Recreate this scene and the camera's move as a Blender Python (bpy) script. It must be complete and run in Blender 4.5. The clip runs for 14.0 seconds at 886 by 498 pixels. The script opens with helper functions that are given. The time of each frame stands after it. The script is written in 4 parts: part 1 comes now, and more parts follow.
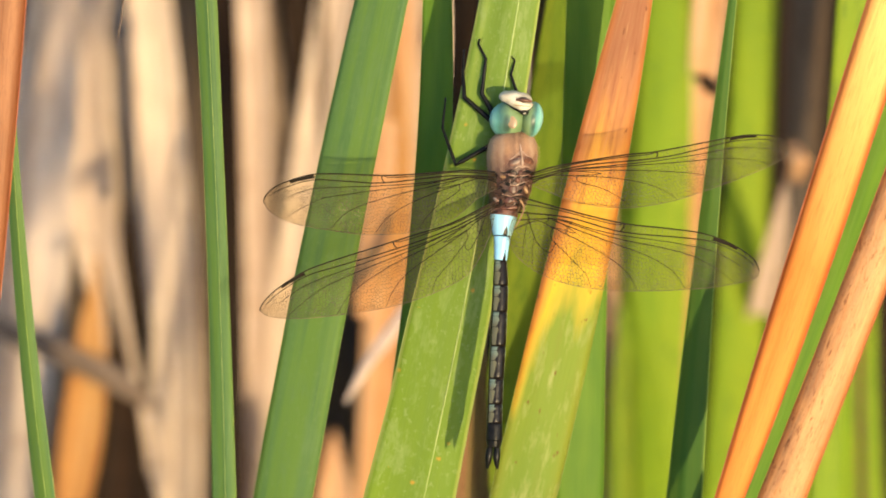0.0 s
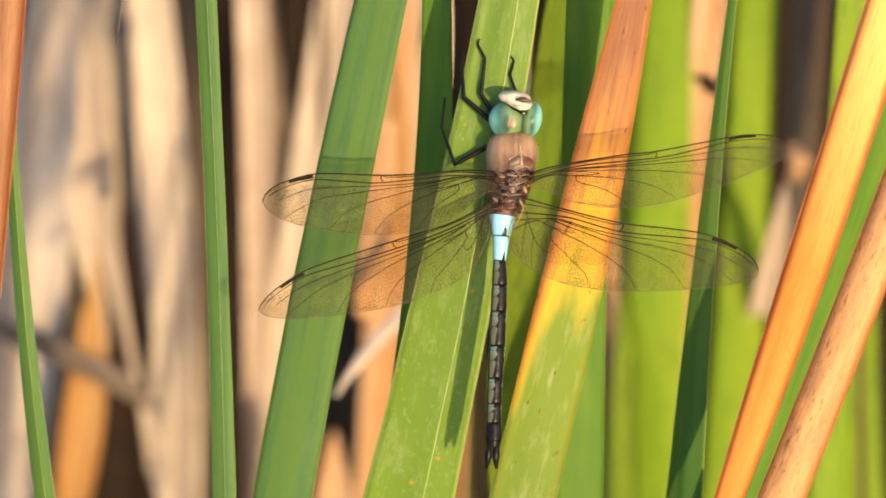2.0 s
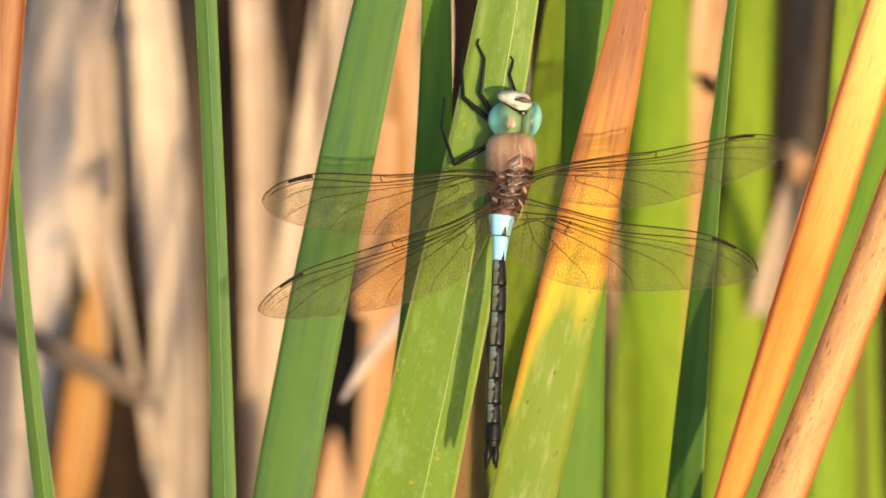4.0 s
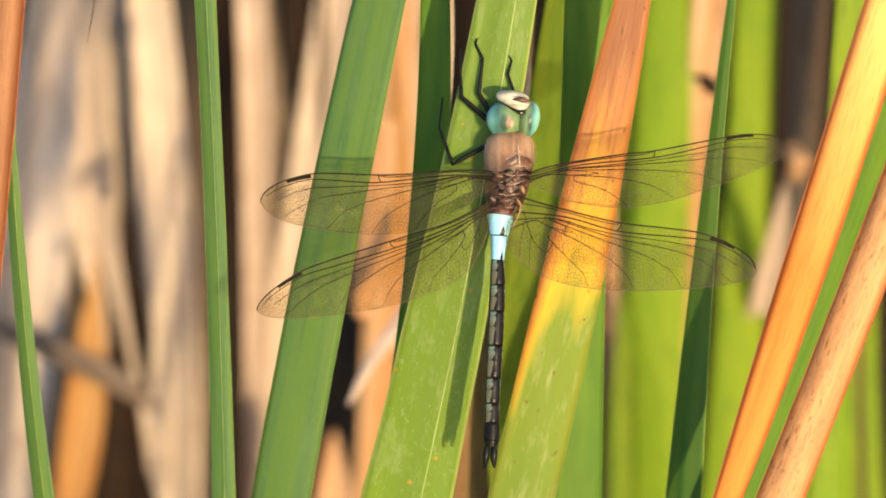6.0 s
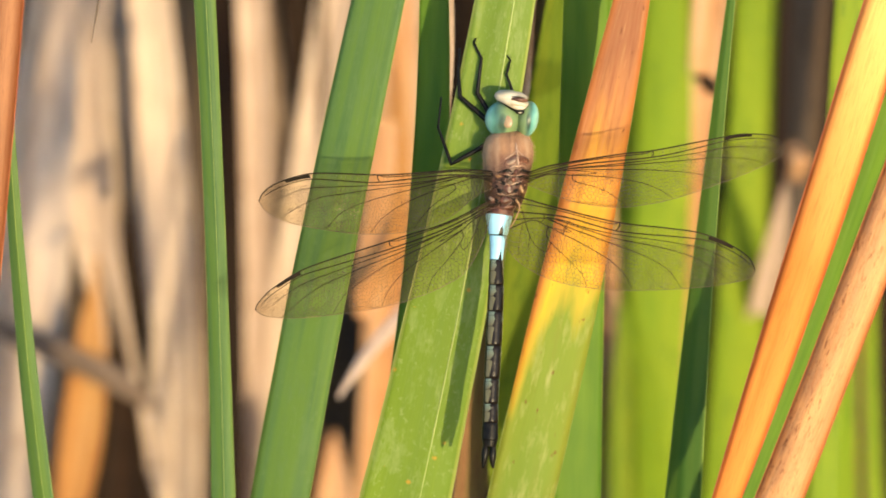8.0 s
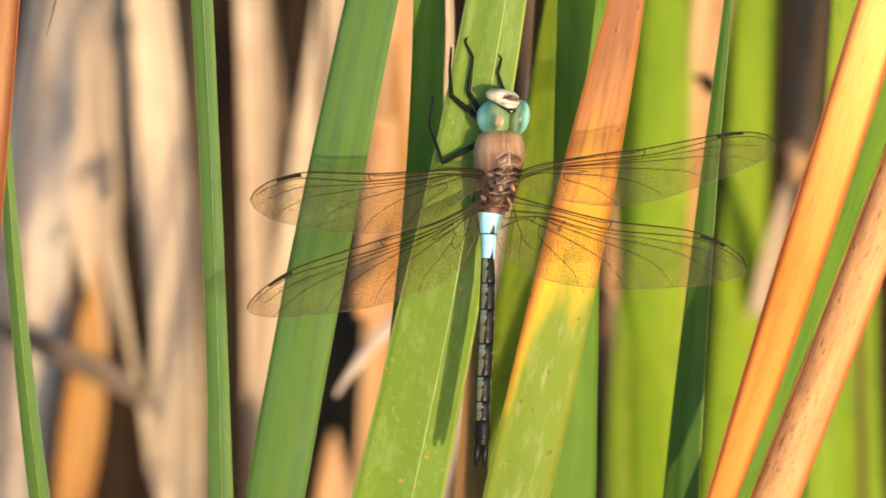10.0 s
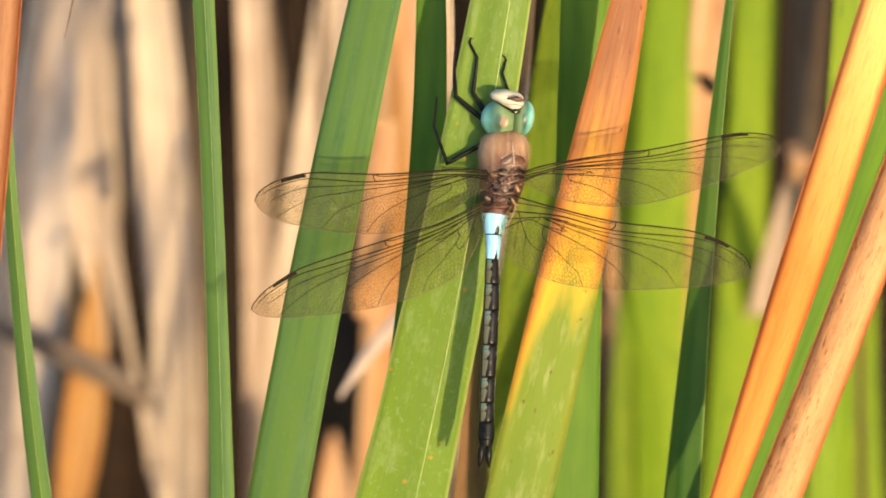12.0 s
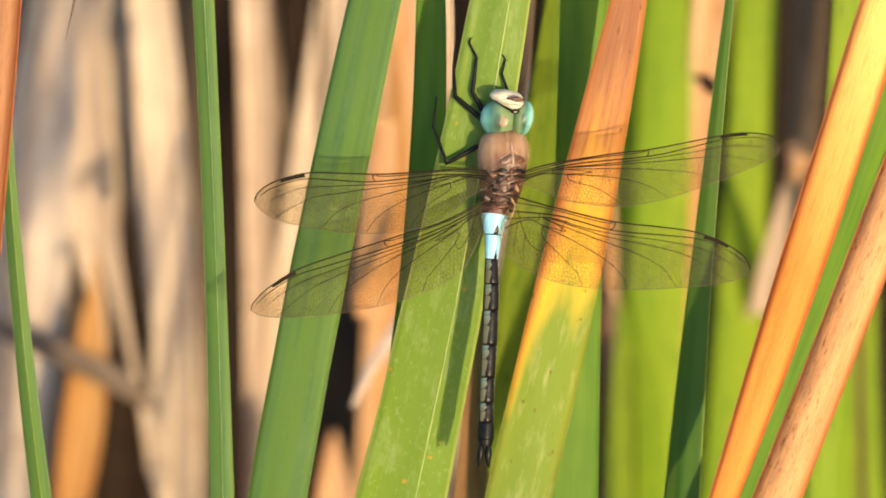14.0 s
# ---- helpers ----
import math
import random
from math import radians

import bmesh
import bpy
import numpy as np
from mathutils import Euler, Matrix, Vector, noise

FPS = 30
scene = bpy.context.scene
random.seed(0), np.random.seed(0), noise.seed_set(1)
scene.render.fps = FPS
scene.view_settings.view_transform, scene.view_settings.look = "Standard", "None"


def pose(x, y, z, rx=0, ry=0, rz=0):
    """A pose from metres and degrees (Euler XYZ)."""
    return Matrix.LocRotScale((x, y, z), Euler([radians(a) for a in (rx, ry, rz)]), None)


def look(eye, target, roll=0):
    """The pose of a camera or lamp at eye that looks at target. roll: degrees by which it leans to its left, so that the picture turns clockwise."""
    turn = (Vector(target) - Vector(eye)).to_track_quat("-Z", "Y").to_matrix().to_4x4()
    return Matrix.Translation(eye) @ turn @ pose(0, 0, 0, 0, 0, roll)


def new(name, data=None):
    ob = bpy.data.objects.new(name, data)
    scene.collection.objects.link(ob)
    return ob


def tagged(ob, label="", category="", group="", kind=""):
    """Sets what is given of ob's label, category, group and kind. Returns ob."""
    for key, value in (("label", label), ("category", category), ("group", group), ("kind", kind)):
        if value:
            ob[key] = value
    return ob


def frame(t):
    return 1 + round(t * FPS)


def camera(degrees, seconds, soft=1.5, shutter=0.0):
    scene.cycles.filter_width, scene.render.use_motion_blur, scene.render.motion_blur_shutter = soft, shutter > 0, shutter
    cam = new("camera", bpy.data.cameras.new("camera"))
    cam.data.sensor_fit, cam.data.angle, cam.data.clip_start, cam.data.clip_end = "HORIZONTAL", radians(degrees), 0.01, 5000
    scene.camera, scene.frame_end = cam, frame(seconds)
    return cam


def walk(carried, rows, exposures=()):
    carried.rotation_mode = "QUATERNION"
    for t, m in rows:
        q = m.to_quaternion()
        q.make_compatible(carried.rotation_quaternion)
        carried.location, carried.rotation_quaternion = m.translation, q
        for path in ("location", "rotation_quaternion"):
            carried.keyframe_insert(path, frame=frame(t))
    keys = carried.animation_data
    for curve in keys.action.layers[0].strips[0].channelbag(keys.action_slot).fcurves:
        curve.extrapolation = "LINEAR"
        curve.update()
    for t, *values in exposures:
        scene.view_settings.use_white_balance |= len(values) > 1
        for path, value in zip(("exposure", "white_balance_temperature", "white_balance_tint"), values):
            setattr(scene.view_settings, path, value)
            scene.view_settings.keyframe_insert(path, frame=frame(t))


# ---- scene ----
# ---- camera: a long lens on a tripod, looking down on the reeds ----
PITCH = radians(25)
CENTRE = Vector((0, 0, 0.75))
RIGHT = Vector((1, 0, 0))
UP = Vector((0, math.sin(PITCH), math.cos(PITCH)))
AWAY = Vector((0, math.cos(PITCH), -math.sin(PITCH)))
DIST = 1.2086
EYE = CENTRE - AWAY * DIST

cam = camera(8.0, 14.0, soft=1.8)
cam.data.dof.use_dof = True
cam.data.dof.focus_distance = DIST + 0.004
cam.data.dof.aperture_fstop = 16.0
walk(cam, [(0.0, look(EYE, CENTRE)), (14.0, look(EYE, CENTRE))])

# ---- light: a low warm sun from the front right, clear sky ----
SUN_WAY = (RIGHT * -0.466 + UP * 0.20 + AWAY * 1.0).normalized()
elevation = math.asin(-SUN_WAY.z)
azimuth = math.atan2(-SUN_WAY.x, -SUN_WAY.y)
world = bpy.data.worlds.new("sky")
scene.world = world
world.use_nodes = True
wn = world.node_tree.nodes
sky = wn.new("ShaderNodeTexSky")
sky.sky_type, sky.sun_disc = "NISHITA", False
sky.dust_density, sky.ozone_density = 1.0, 2.4
sky.sun_elevation, sky.sun_rotation = elevation, azimuth
world.node_tree.links.new(sky.outputs[0], wn["Background"].inputs[0])
wn["Background"].inputs[1].default_value = 0.15
lamp = bpy.data.lights.new("sun", "SUN")
lamp.energy, lamp.angle, lamp.color = 2.3, radians(1.0), (1.0, 0.775, 0.41)
sun = new("sun", lamp)
sun.matrix_world = look(-SUN_WAY * 5, (0, 0, 0))
scene.view_settings.exposure = 1.53


# ---- materials ----
def nodes_of(name):
    m = bpy.data.materials.new(name)
    m.use_nodes = True
    nt = m.node_tree
    nt.nodes.clear()
    out = nt.nodes.new("ShaderNodeOutputMaterial")
    return m, nt, out


def ramp(nt, fac, stops, interp="LINEAR"):
    r = nt.nodes.new("ShaderNodeValToRGB")
    r.color_ramp.interpolation = interp
    while len(r.color_ramp.elements) < len(stops):
        r.color_ramp.elements.new(0.5)
    for e, (p, c) in zip(r.color_ramp.elements, stops):
        e.position, e.color = p, (*c, 1) if len(c) == 3 else c
    nt.links.new(fac, r.inputs[0])
    return r.outputs[0]


def grey(v):
    return (v, v, v)


def math_node(nt, op, a, b=0.0, c=0.0):
    n = nt.nodes.new("ShaderNodeMath")
    n.operation = op
    for i, v in enumerate((a, b, c)):
        if isinstance(v, (int, float)):
            n.inputs[i].default_value = v
        else:
            nt.links.new(v, n.inputs[i])
    return n.outputs[0]


def mix(nt, fac, a, b, blend="MIX"):
    n = nt.nodes.new("ShaderNodeMix")
    n.data_type, n.blend_type = "RGBA", blend
    for sock, v in ((n.inputs[0], fac), (n.inputs[6], a), (n.inputs[7], b)):
        if isinstance(v, (int, float)):
            sock.default_value = v
        elif isinstance(v, tuple):
            sock.default_value = (*v, 1)
        else:
            nt.links.new(v, sock)
    return n.outputs[2]


def tex_noise(nt, vec, scale, detail=3.0, size=(1, 1, 1), rough=0.5):
    mp = nt.nodes.new("ShaderNodeMapping")
    mp.inputs["Scale"].default_value = size
    nt.links.new(vec, mp.inputs[0])
    n = nt.nodes.new("ShaderNodeTexNoise")
    n.inputs["Scale"].default_value, n.inputs["Detail"].default_value = scale, detail
    n.inputs["Roughness"].default_value = rough
    nt.links.new(mp.outputs[0], n.inputs["Vector"])
    return n.outputs["Fac"]


def uv_of(nt):
    """The blade's own coordinates: x across it from 0 to 1, y along it in metres."""
    n = nt.nodes.new("ShaderNodeUVMap")
    n.uv_map = "blade"
    s = nt.nodes.new("ShaderNodeSeparateXYZ")
    nt.links.new(n.outputs[0], s.inputs[0])
    info = nt.nodes.new("ShaderNodeObjectInfo")
    shift = nt.nodes.new("ShaderNodeVectorMath")
    shift.operation = "MULTIPLY_ADD"
    nt.links.new(info.outputs["Random"], shift.inputs[0])
    shift.inputs[1].default_value = (37.0, 11.0, 5.0)
    nt.links.new(n.outputs[0], shift.inputs[2])
    return shift.outputs[0], s.outputs[0], s.outputs[1]


def finish(nt, out, color, rough, bump=None, strength=0.2, translucent=0.0, glow=None, distance=0.0003, spec=0.5):
    p = nt.nodes.new("ShaderNodeBsdfPrincipled")
    if isinstance(color, tuple):
        p.inputs["Base Color"].default_value = (*color, 1)
    else:
        nt.links.new(color, p.inputs["Base Color"])
    p.inputs["Roughness"].default_value = rough
    p.inputs["Specular IOR Level"].default_value = spec
    if bump is not None:
        b = nt.nodes.new("ShaderNodeBump")
        b.inputs["Strength"].default_value, b.inputs["Distance"].default_value = strength, distance
        nt.links.new(bump, b.inputs["Height"])
        nt.links.new(b.outputs[0], p.inputs["Normal"])
    shader = p.outputs[0]
    if translucent:
        t = nt.nodes.new("ShaderNodeBsdfTranslucent")
        if glow is not None:
            nt.links.new(glow, t.inputs[0])
        else:
            nt.links.new(color, t.inputs[0])
        m = nt.nodes.new("ShaderNodeMixShader")
        m.inputs[0].default_value = translucent
        nt.links.new(shader, m.inputs[1])
        nt.links.new(t.outputs[0], m.inputs[2])
        shader = m.outputs[0]
    nt.links.new(shader, out.inputs[0])
    return p


def blade_material(name, dark, light, pale, rough=0.5, translucent=0.2, specks=0.0, speck=(0.55, 0.25, 0.03),
                   margin=None, streak=0.55, blotch=None, spec=0.14, aged=None, scuff=None, bump=0.35, vary=0.0, tip=None):
    """A strap-like leaf: lengthwise veins, broad patches, pale margins and rust specks."""
    m, nt, out = nodes_of(name)
    vec, ax, ay = uv_of(nt)
    veins = tex_noise(nt, vec, 1.0, 4.0, (46, 26, 1))
    broad = tex_noise(nt, vec, 1.0, 2.0, (2.2, 38, 1))
    fine = tex_noise(nt, vec, 1.0, 3.0, (150, 220, 1))
    base = mix(nt, ramp(nt, broad, [(0.3, grey(0)), (0.7, grey(1))]), dark, light)
    base = mix(nt, ramp(nt, veins, [(0.42, grey(0)), (0.72, grey(streak))]), base, pale)
    if tip:
        base = mix(nt, ramp(nt, math_node(nt, "MULTIPLY_ADD", ay, 8.0, 0.5), [(0.55, grey(0)), (0.9, grey(0.75))]), base, tip)
    if aged:
        a = tex_noise(nt, vec, 1.0, 3.0, (2.8, 6.5, 1), 0.6)
        base = mix(nt, ramp(nt, a, [(0.42, grey(0)), (0.58, grey(0.9))]), base, aged)
    if scuff:
        a = tex_noise(nt, vec, 1.0, 4.0, (13, 560, 1), 0.7)
        base = mix(nt, ramp(nt, a, [(0.56, grey(0)), (0.74, grey(0.45))]), base, scuff)
    if blotch:
        b = tex_noise(nt, vec, 1.0, 5.0, (5, 110, 1), 0.65)
        base = mix(nt, ramp(nt, b, [(0.52, grey(0)), (0.68, grey(0.75))]), base, blotch)
    if specks:
        v = nt.nodes.new("ShaderNodeTexVoronoi")
        mp = nt.nodes.new("ShaderNodeMapping")
        mp.inputs["Scale"].default_value = (2.6, 175, 1)
        nt.links.new(vec, mp.inputs[0])
        nt.links.new(mp.outputs[0], v.inputs["Vector"])
        sep = nt.nodes.new("ShaderNodeSeparateColor")
        nt.links.new(v.outputs["Color"], sep.inputs[0])
        rare = math_node(nt, "GREATER_THAN", sep.outputs[0], 1.0 - specks)
        rag = math_node(nt, "ADD", v.outputs["Distance"], math_node(nt, "MULTIPLY", math_node(nt, "SUBTRACT", fine, 0.5), 0.5))
        dot = ramp(nt, rag, [(0.12, grey(0.9)), (0.5, grey(0))])
        base = mix(nt, math_node(nt, "MULTIPLY", rare, dot), base, speck)
    if margin:
        off = math_node(nt, "ABSOLUTE", math_node(nt, "SUBTRACT", ax, 0.5))
        edge = ramp(nt, off, [(0.455, grey(0)), (0.492, grey(0.8))])
        base = mix(nt, edge, base, margin)
    base = mix(nt, math_node(nt, "MULTIPLY", fine, 0.35), base, mix(nt, 1.0, base, (0.6, 0.6, 0.6), "MULTIPLY"))
    if vary:
        info = nt.nodes.new("ShaderNodeObjectInfo")
        base = mix(nt, 1.0, base, ramp(nt, info.outputs["Random"], [(0.0, (1 - vary * 1.1, 1 - vary, 1 - vary)), (0.5, grey(1.0)), (1.0, (1 - vary * 0.5, 1 - vary * 0.2, 1 - vary * 0.5))]), "MULTIPLY")
    height = math_node(nt, "ADD", veins, math_node(nt, "MULTIPLY", fine, 0.3))
    finish(nt, out, base, rough, height, bump, translucent, spec=spec)
    return m


def turning_material():
    """A leaf that dies from its tip: brown, then orange and yellow, green lower down."""
    m, nt, out = nodes_of("turning_leaf")
    vec, ax, ay = uv_of(nt)
    veins = tex_noise(nt, vec, 1.0, 4.0, (40, 22, 1))
    broad = tex_noise(nt, vec, 1.0, 3.0, (2.5, 45, 1))
    fine = tex_noise(nt, vec, 1.0, 3.0, (140, 200, 1))
    way = math_node(nt, "ADD", ay, math_node(nt, "MULTIPLY", math_node(nt, "SUBTRACT", tex_noise(nt, vec, 1.0, 3.0, (5, 22, 1)), 0.5), 0.014))
    way = math_node(nt, "ADD", way, math_node(nt, "MULTIPLY", math_node(nt, "SUBTRACT", broad, 0.5), 0.038))
    rim = ramp(nt, ax, [(0.0, grey(1)), (0.38, grey(0))])
    way = math_node(nt, "ADD", way, math_node(nt, "MULTIPLY", rim, 0.020))
    pos = math_node(nt, "MULTIPLY_ADD", way, 8.0, 0.5)
    col = ramp(nt, pos, [(0.0, (0.135, 0.205, 0.022)), (0.34, (0.17, 0.235, 0.022)), (0.41, (0.40, 0.33, 0.028)),
                         (0.47, (0.72, 0.42, 0.026)), (0.57, (0.70, 0.37, 0.045)), (0.65, (0.50, 0.215, 0.055)), (0.73, (0.37, 0.15, 0.06)),
                         (0.84, (0.28, 0.11, 0.05))])
    dry = ramp(nt, pos, [(0.48, grey(0.08)), (0.66, grey(1))])
    streak = tex_noise(nt, vec, 1.0, 5.0, (8, 46, 1), 0.7)
    col = mix(nt, math_node(nt, "MULTIPLY", ramp(nt, streak, [(0.50, grey(0)), (0.66, grey(0.7))]), dry), col, (0.23, 0.075, 0.028))
    col = mix(nt, math_node(nt, "MULTIPLY", ramp(nt, streak, [(0.30, grey(0.6)), (0.44, grey(0))]), dry), col, (0.50, 0.27, 0.13))
    off = math_node(nt, "ABSOLUTE", math_node(nt, "SUBTRACT", ax, 0.5))
    col = mix(nt, math_node(nt, "MULTIPLY", ramp(nt, off, [(0.30, grey(0)), (0.48, grey(0.8))]), ramp(nt, pos, [(0.38, grey(0.12)), (0.48, grey(1))])), col, (0.40, 0.13, 0.03))
    worn = tex_noise(nt, vec, 1.0, 4.0, (6, 110, 1), 0.7)
    green = ramp(nt, pos, [(0.30, grey(1)), (0.44, grey(0.1))])
    col = mix(nt, math_node(nt, "MULTIPLY", ramp(nt, worn, [(0.52, grey(0)), (0.74, grey(0.6))]), green), col, (0.36, 0.36, 0.15))
    stain = tex_noise(nt, vec, 1.0, 5.0, (4, 85, 1), 0.7)
    col = mix(nt, math_node(nt, "MULTIPLY", ramp(nt, stain, [(0.58, grey(0)), (0.70, grey(0.75))]), dry), col, (0.21, 0.08, 0.035))
    dots = tex_noise(nt, vec, 1.0, 2.0, (9, 330, 1))
    col = mix(nt, ramp(nt, dots, [(0.70, grey(0)), (0.76, grey(0.8))]), col, (0.14, 0.045, 0.015))
    col = mix(nt, math_node(nt, "MULTIPLY", fine, 0.3), col, mix(nt, 1.0, col, (0.6, 0.6, 0.6), "MULTIPLY"))
    finish(nt, out, col, 0.55, veins, 0.25, 0.22, spec=0.2)
    return m


def stalk_material(name, dark, light, edge, spots, rough=0.45, bleached=None, worn=None):
    """A dry rolled leaf or stalk: straw to orange, darker along its rims, with small dark spots."""
    m, nt, out = nodes_of(name)
    vec, ax, ay = uv_of(nt)
    veins = tex_noise(nt, vec, 1.0, 5.0, (30, 14, 1))
    broad = tex_noise(nt, vec, 1.0, 3.0, (2.5, 30, 1))
    fine = tex_noise(nt, vec, 1.0, 4.0, (60, 420, 1))
    col = mix(nt, ramp(nt, broad, [(0.3, grey(0)), (0.7, grey(1))]), dark, light)
    col = mix(nt, ramp(nt, veins, [(0.4, grey(0)), (0.75, grey(0.5))]), col, light)
    if bleached:
        col = mix(nt, ramp(nt, math_node(nt, "MULTIPLY_ADD", ay, 8.0, 0.5), [(0.45, grey(0)), (0.85, grey(0.8))]), col, bleached)
    off = math_node(nt, "ABSOLUTE", math_node(nt, "SUBTRACT", ax, 0.5))
    wob = math_node(nt, "ADD", off, math_node(nt, "MULTIPLY", math_node(nt, "SUBTRACT", broad, 0.5), 0.12))
    col = mix(nt, ramp(nt, wob, [(0.32, grey(0)), (0.48, grey(0.85))]), col, edge)
    lee = ramp(nt, ax, [(0.25, grey(1)), (0.75, grey(0.3))])
    if worn:
        w1 = tex_noise(nt, vec, 1.0, 5.0, (5, 90, 1), 0.7)
        w2 = ramp(nt, ax, [(0.10, grey(0.9)), (0.60, grey(0))])
        col = mix(nt, math_node(nt, "MULTIPLY", ramp(nt, w1, [(0.36, grey(0)), (0.60, grey(1))]), w2), col, worn)
    grain = tex_noise(nt, vec, 1.0, 5.0, (22, 160, 1), 0.7)
    col = mix(nt, ramp(nt, grain, [(0.50, grey(0)), (0.72, grey(0.40))]), col, edge)
    s1 = tex_noise(nt, vec, 1.0, 4.0, (14, 340, 1), 0.75)
    col = mix(nt, math_node(nt, "MULTIPLY", ramp(nt, s1, [(0.68 - 0.12 * spots, grey(0)), (0.73 - 0.06 * spots, grey(min(1.0, spots)))]), lee), col, (0.10, 0.035, 0.012))
    s2 = tex_noise(nt, vec, 1.0, 4.0, (60, 1300, 1), 0.72)
    col = mix(nt, math_node(nt, "MULTIPLY", ramp(nt, s2, [(0.68 - 0.11 * spots, grey(0)), (0.74 - 0.06 * spots, grey(spots * 0.7))]), lee), col, (0.13, 0.05, 0.02))
    height = math_node(nt, "ADD", veins, math_node(nt, "MULTIPLY", fine, 0.4))
    finish(nt, out, col, rough, height, 0.4, 0.0, spec=0.2)
    return m


def plain_material(name, a, b, rough, scale=900.0, bump=0.2, spec=0.5, metal=0.0, coat=0.0):
    m, nt, out = nodes_of(name)
    tc = nt.nodes.new("ShaderNodeTexCoord")
    n = tex_noise(nt, tc.outputs["Object"], scale, 4.0)
    n2 = tex_noise(nt, tc.outputs["Object"], scale * 5, 3.0)
    col = mix(nt, ramp(nt, n, [(0.35, grey(0)), (0.65, grey(1))]), a, b)
    p = finish(nt, out, col, rough, n2, bump, spec=spec, distance=0.0001)
    p.inputs["Metallic"].default_value = metal
    p.inputs["Coat Weight"].default_value = coat
    return m


def ground_material():
    m, nt, out = nodes_of("mud")
    tc = nt.nodes.new("ShaderNodeTexCoord")
    a = tex_noise(nt, tc.outputs["Object"], 3.0, 6.0)
    b = tex_noise(nt, tc.outputs["Object"], 60.0, 6.0, rough=0.7)
    col = mix(nt, ramp(nt, a, [(0.35, grey(0)), (0.65, grey(1))]), (0.012, 0.009, 0.006), (0.030, 0.021, 0.013))
    col = mix(nt, ramp(nt, b, [(0.5, grey(0)), (0.7, grey(0.6))]), col, (0.05, 0.034, 0.02))
    finish(nt, out, col, 0.9, b, 0.8, distance=0.01, spec=0.08)
    return m


def thorax_material():
    """Tan shoulders, brown back, dark red-brown between the wing roots."""
    m, nt, out = nodes_of("brown_thorax")
    tc = nt.nodes.new("ShaderNodeTexCoord")
    sep = nt.nodes.new("ShaderNodeSeparateXYZ")
    nt.links.new(tc.outputs["Object"], sep.inputs[0])
    n = tex_noise(nt, tc.outputs["Object"], 420.0, 5.0, rough=0.6)
    n2 = tex_noise(nt, tc.outputs["Object"], 2600.0, 4.0)
    way = math_node(nt, "ADD", sep.outputs[1], math_node(nt, "MULTIPLY", math_node(nt, "SUBTRACT", n, 0.5), 0.004))
    pos = math_node(nt, "MULTIPLY_ADD", way, 60.0, 0.45)
    back = ramp(nt, pos, [(0.1, (0.030, 0.012, 0.008)), (0.5, (0.050, 0.020, 0.012)), (0.60, (0.085, 0.035, 0.020)), (0.68, (0.15, 0.068, 0.038)), (0.8, (0.29, 0.155, 0.08)), (0.98, (0.30, 0.175, 0.095))])
    off = math_node(nt, "ABSOLUTE", math_node(nt, "SUBTRACT", sep.outputs[0], 0.0006))
    off = math_node(nt, "ADD", off, math_node(nt, "MULTIPLY", math_node(nt, "SUBTRACT", n, 0.5), 0.0016))
    off = math_node(nt, "MULTIPLY", off, 180.0)
    side = ramp(nt, off, [(0.36, grey(0)), (0.50, grey(0.75)), (0.62, grey(0.25)), (0.86, grey(0.9))])
    side = math_node(nt, "MULTIPLY", side, ramp(nt, pos, [(0.45, grey(0.12)), (0.75, grey(1))]))
    col = mix(nt, side, back, (0.36, 0.24, 0.155))
    col = mix(nt, ramp(nt, off, [(0.02, grey(0)), (0.10, grey(0.5)), (0.30, grey(0))]), col, (0.07, 0.025, 0.014))
    col = mix(nt, math_node(nt, "MULTIPLY", n2, 0.5), col, mix(nt, 1.0, col, (0.5, 0.42, 0.38), "MULTIPLY"))
    finish(nt, out, col, 0.5, n2, 0.5, distance=0.0001, spec=0.35)
    return m


def membrane_material():
    m, nt, out = nodes_of("wing_membrane")
    tc = nt.nodes.new("ShaderNodeTexCoord")
    n = tex_noise(nt, tc.outputs["Object"], 260.0, 4.0, rough=0.6)
    clear = nt.nodes.new("ShaderNodeBsdfTransparent")
    nt.links.new(ramp(nt, n, [(0.3, (0.955, 0.885, 0.70)), (0.7, (0.985, 0.945, 0.83))]), clear.inputs[0])
    p = nt.nodes.new("ShaderNodeBsdfPrincipled")
    p.inputs["Base Color"].default_value = (0.50, 0.38, 0.21, 1)
    p.inputs["Roughness"].default_value = 0.34
    s = nt.nodes.new("ShaderNodeMixShader")
    nt.links.new(ramp(nt, n, [(0.3, grey(0.012)), (0.7, grey(0.045))]), s.inputs[0])
    nt.links.new(clear.outputs[0], s.inputs[1])
    nt.links.new(p.outputs[0], s.inputs[2])
    nt.links.new(s.outputs[0], out.inputs[0])
    return m


def net_material():
    """Fine cross veins: dark brown, varying to a gold that paints sun glints on some."""
    m, nt, out = nodes_of("wing_net")
    geo = nt.nodes.new("ShaderNodeNewGeometry")
    tc = nt.nodes.new("ShaderNodeTexCoord")
    broad = tex_noise(nt, tc.outputs["Object"], 150.0, 2.0)
    pick = math_node(nt, "ADD", math_node(nt, "MULTIPLY", geo.outputs["Random Per Island"], 0.6), math_node(nt, "MULTIPLY", broad, 0.5))
    col = ramp(nt, pick, [(0.2, (0.010, 0.006, 0.003)), (0.6, (0.022, 0.013, 0.006)), (0.84, (0.065, 0.04, 0.018)), (0.98, (0.30, 0.22, 0.13))])
    finish(nt, out, col, 0.35, spec=0.35)
    return m


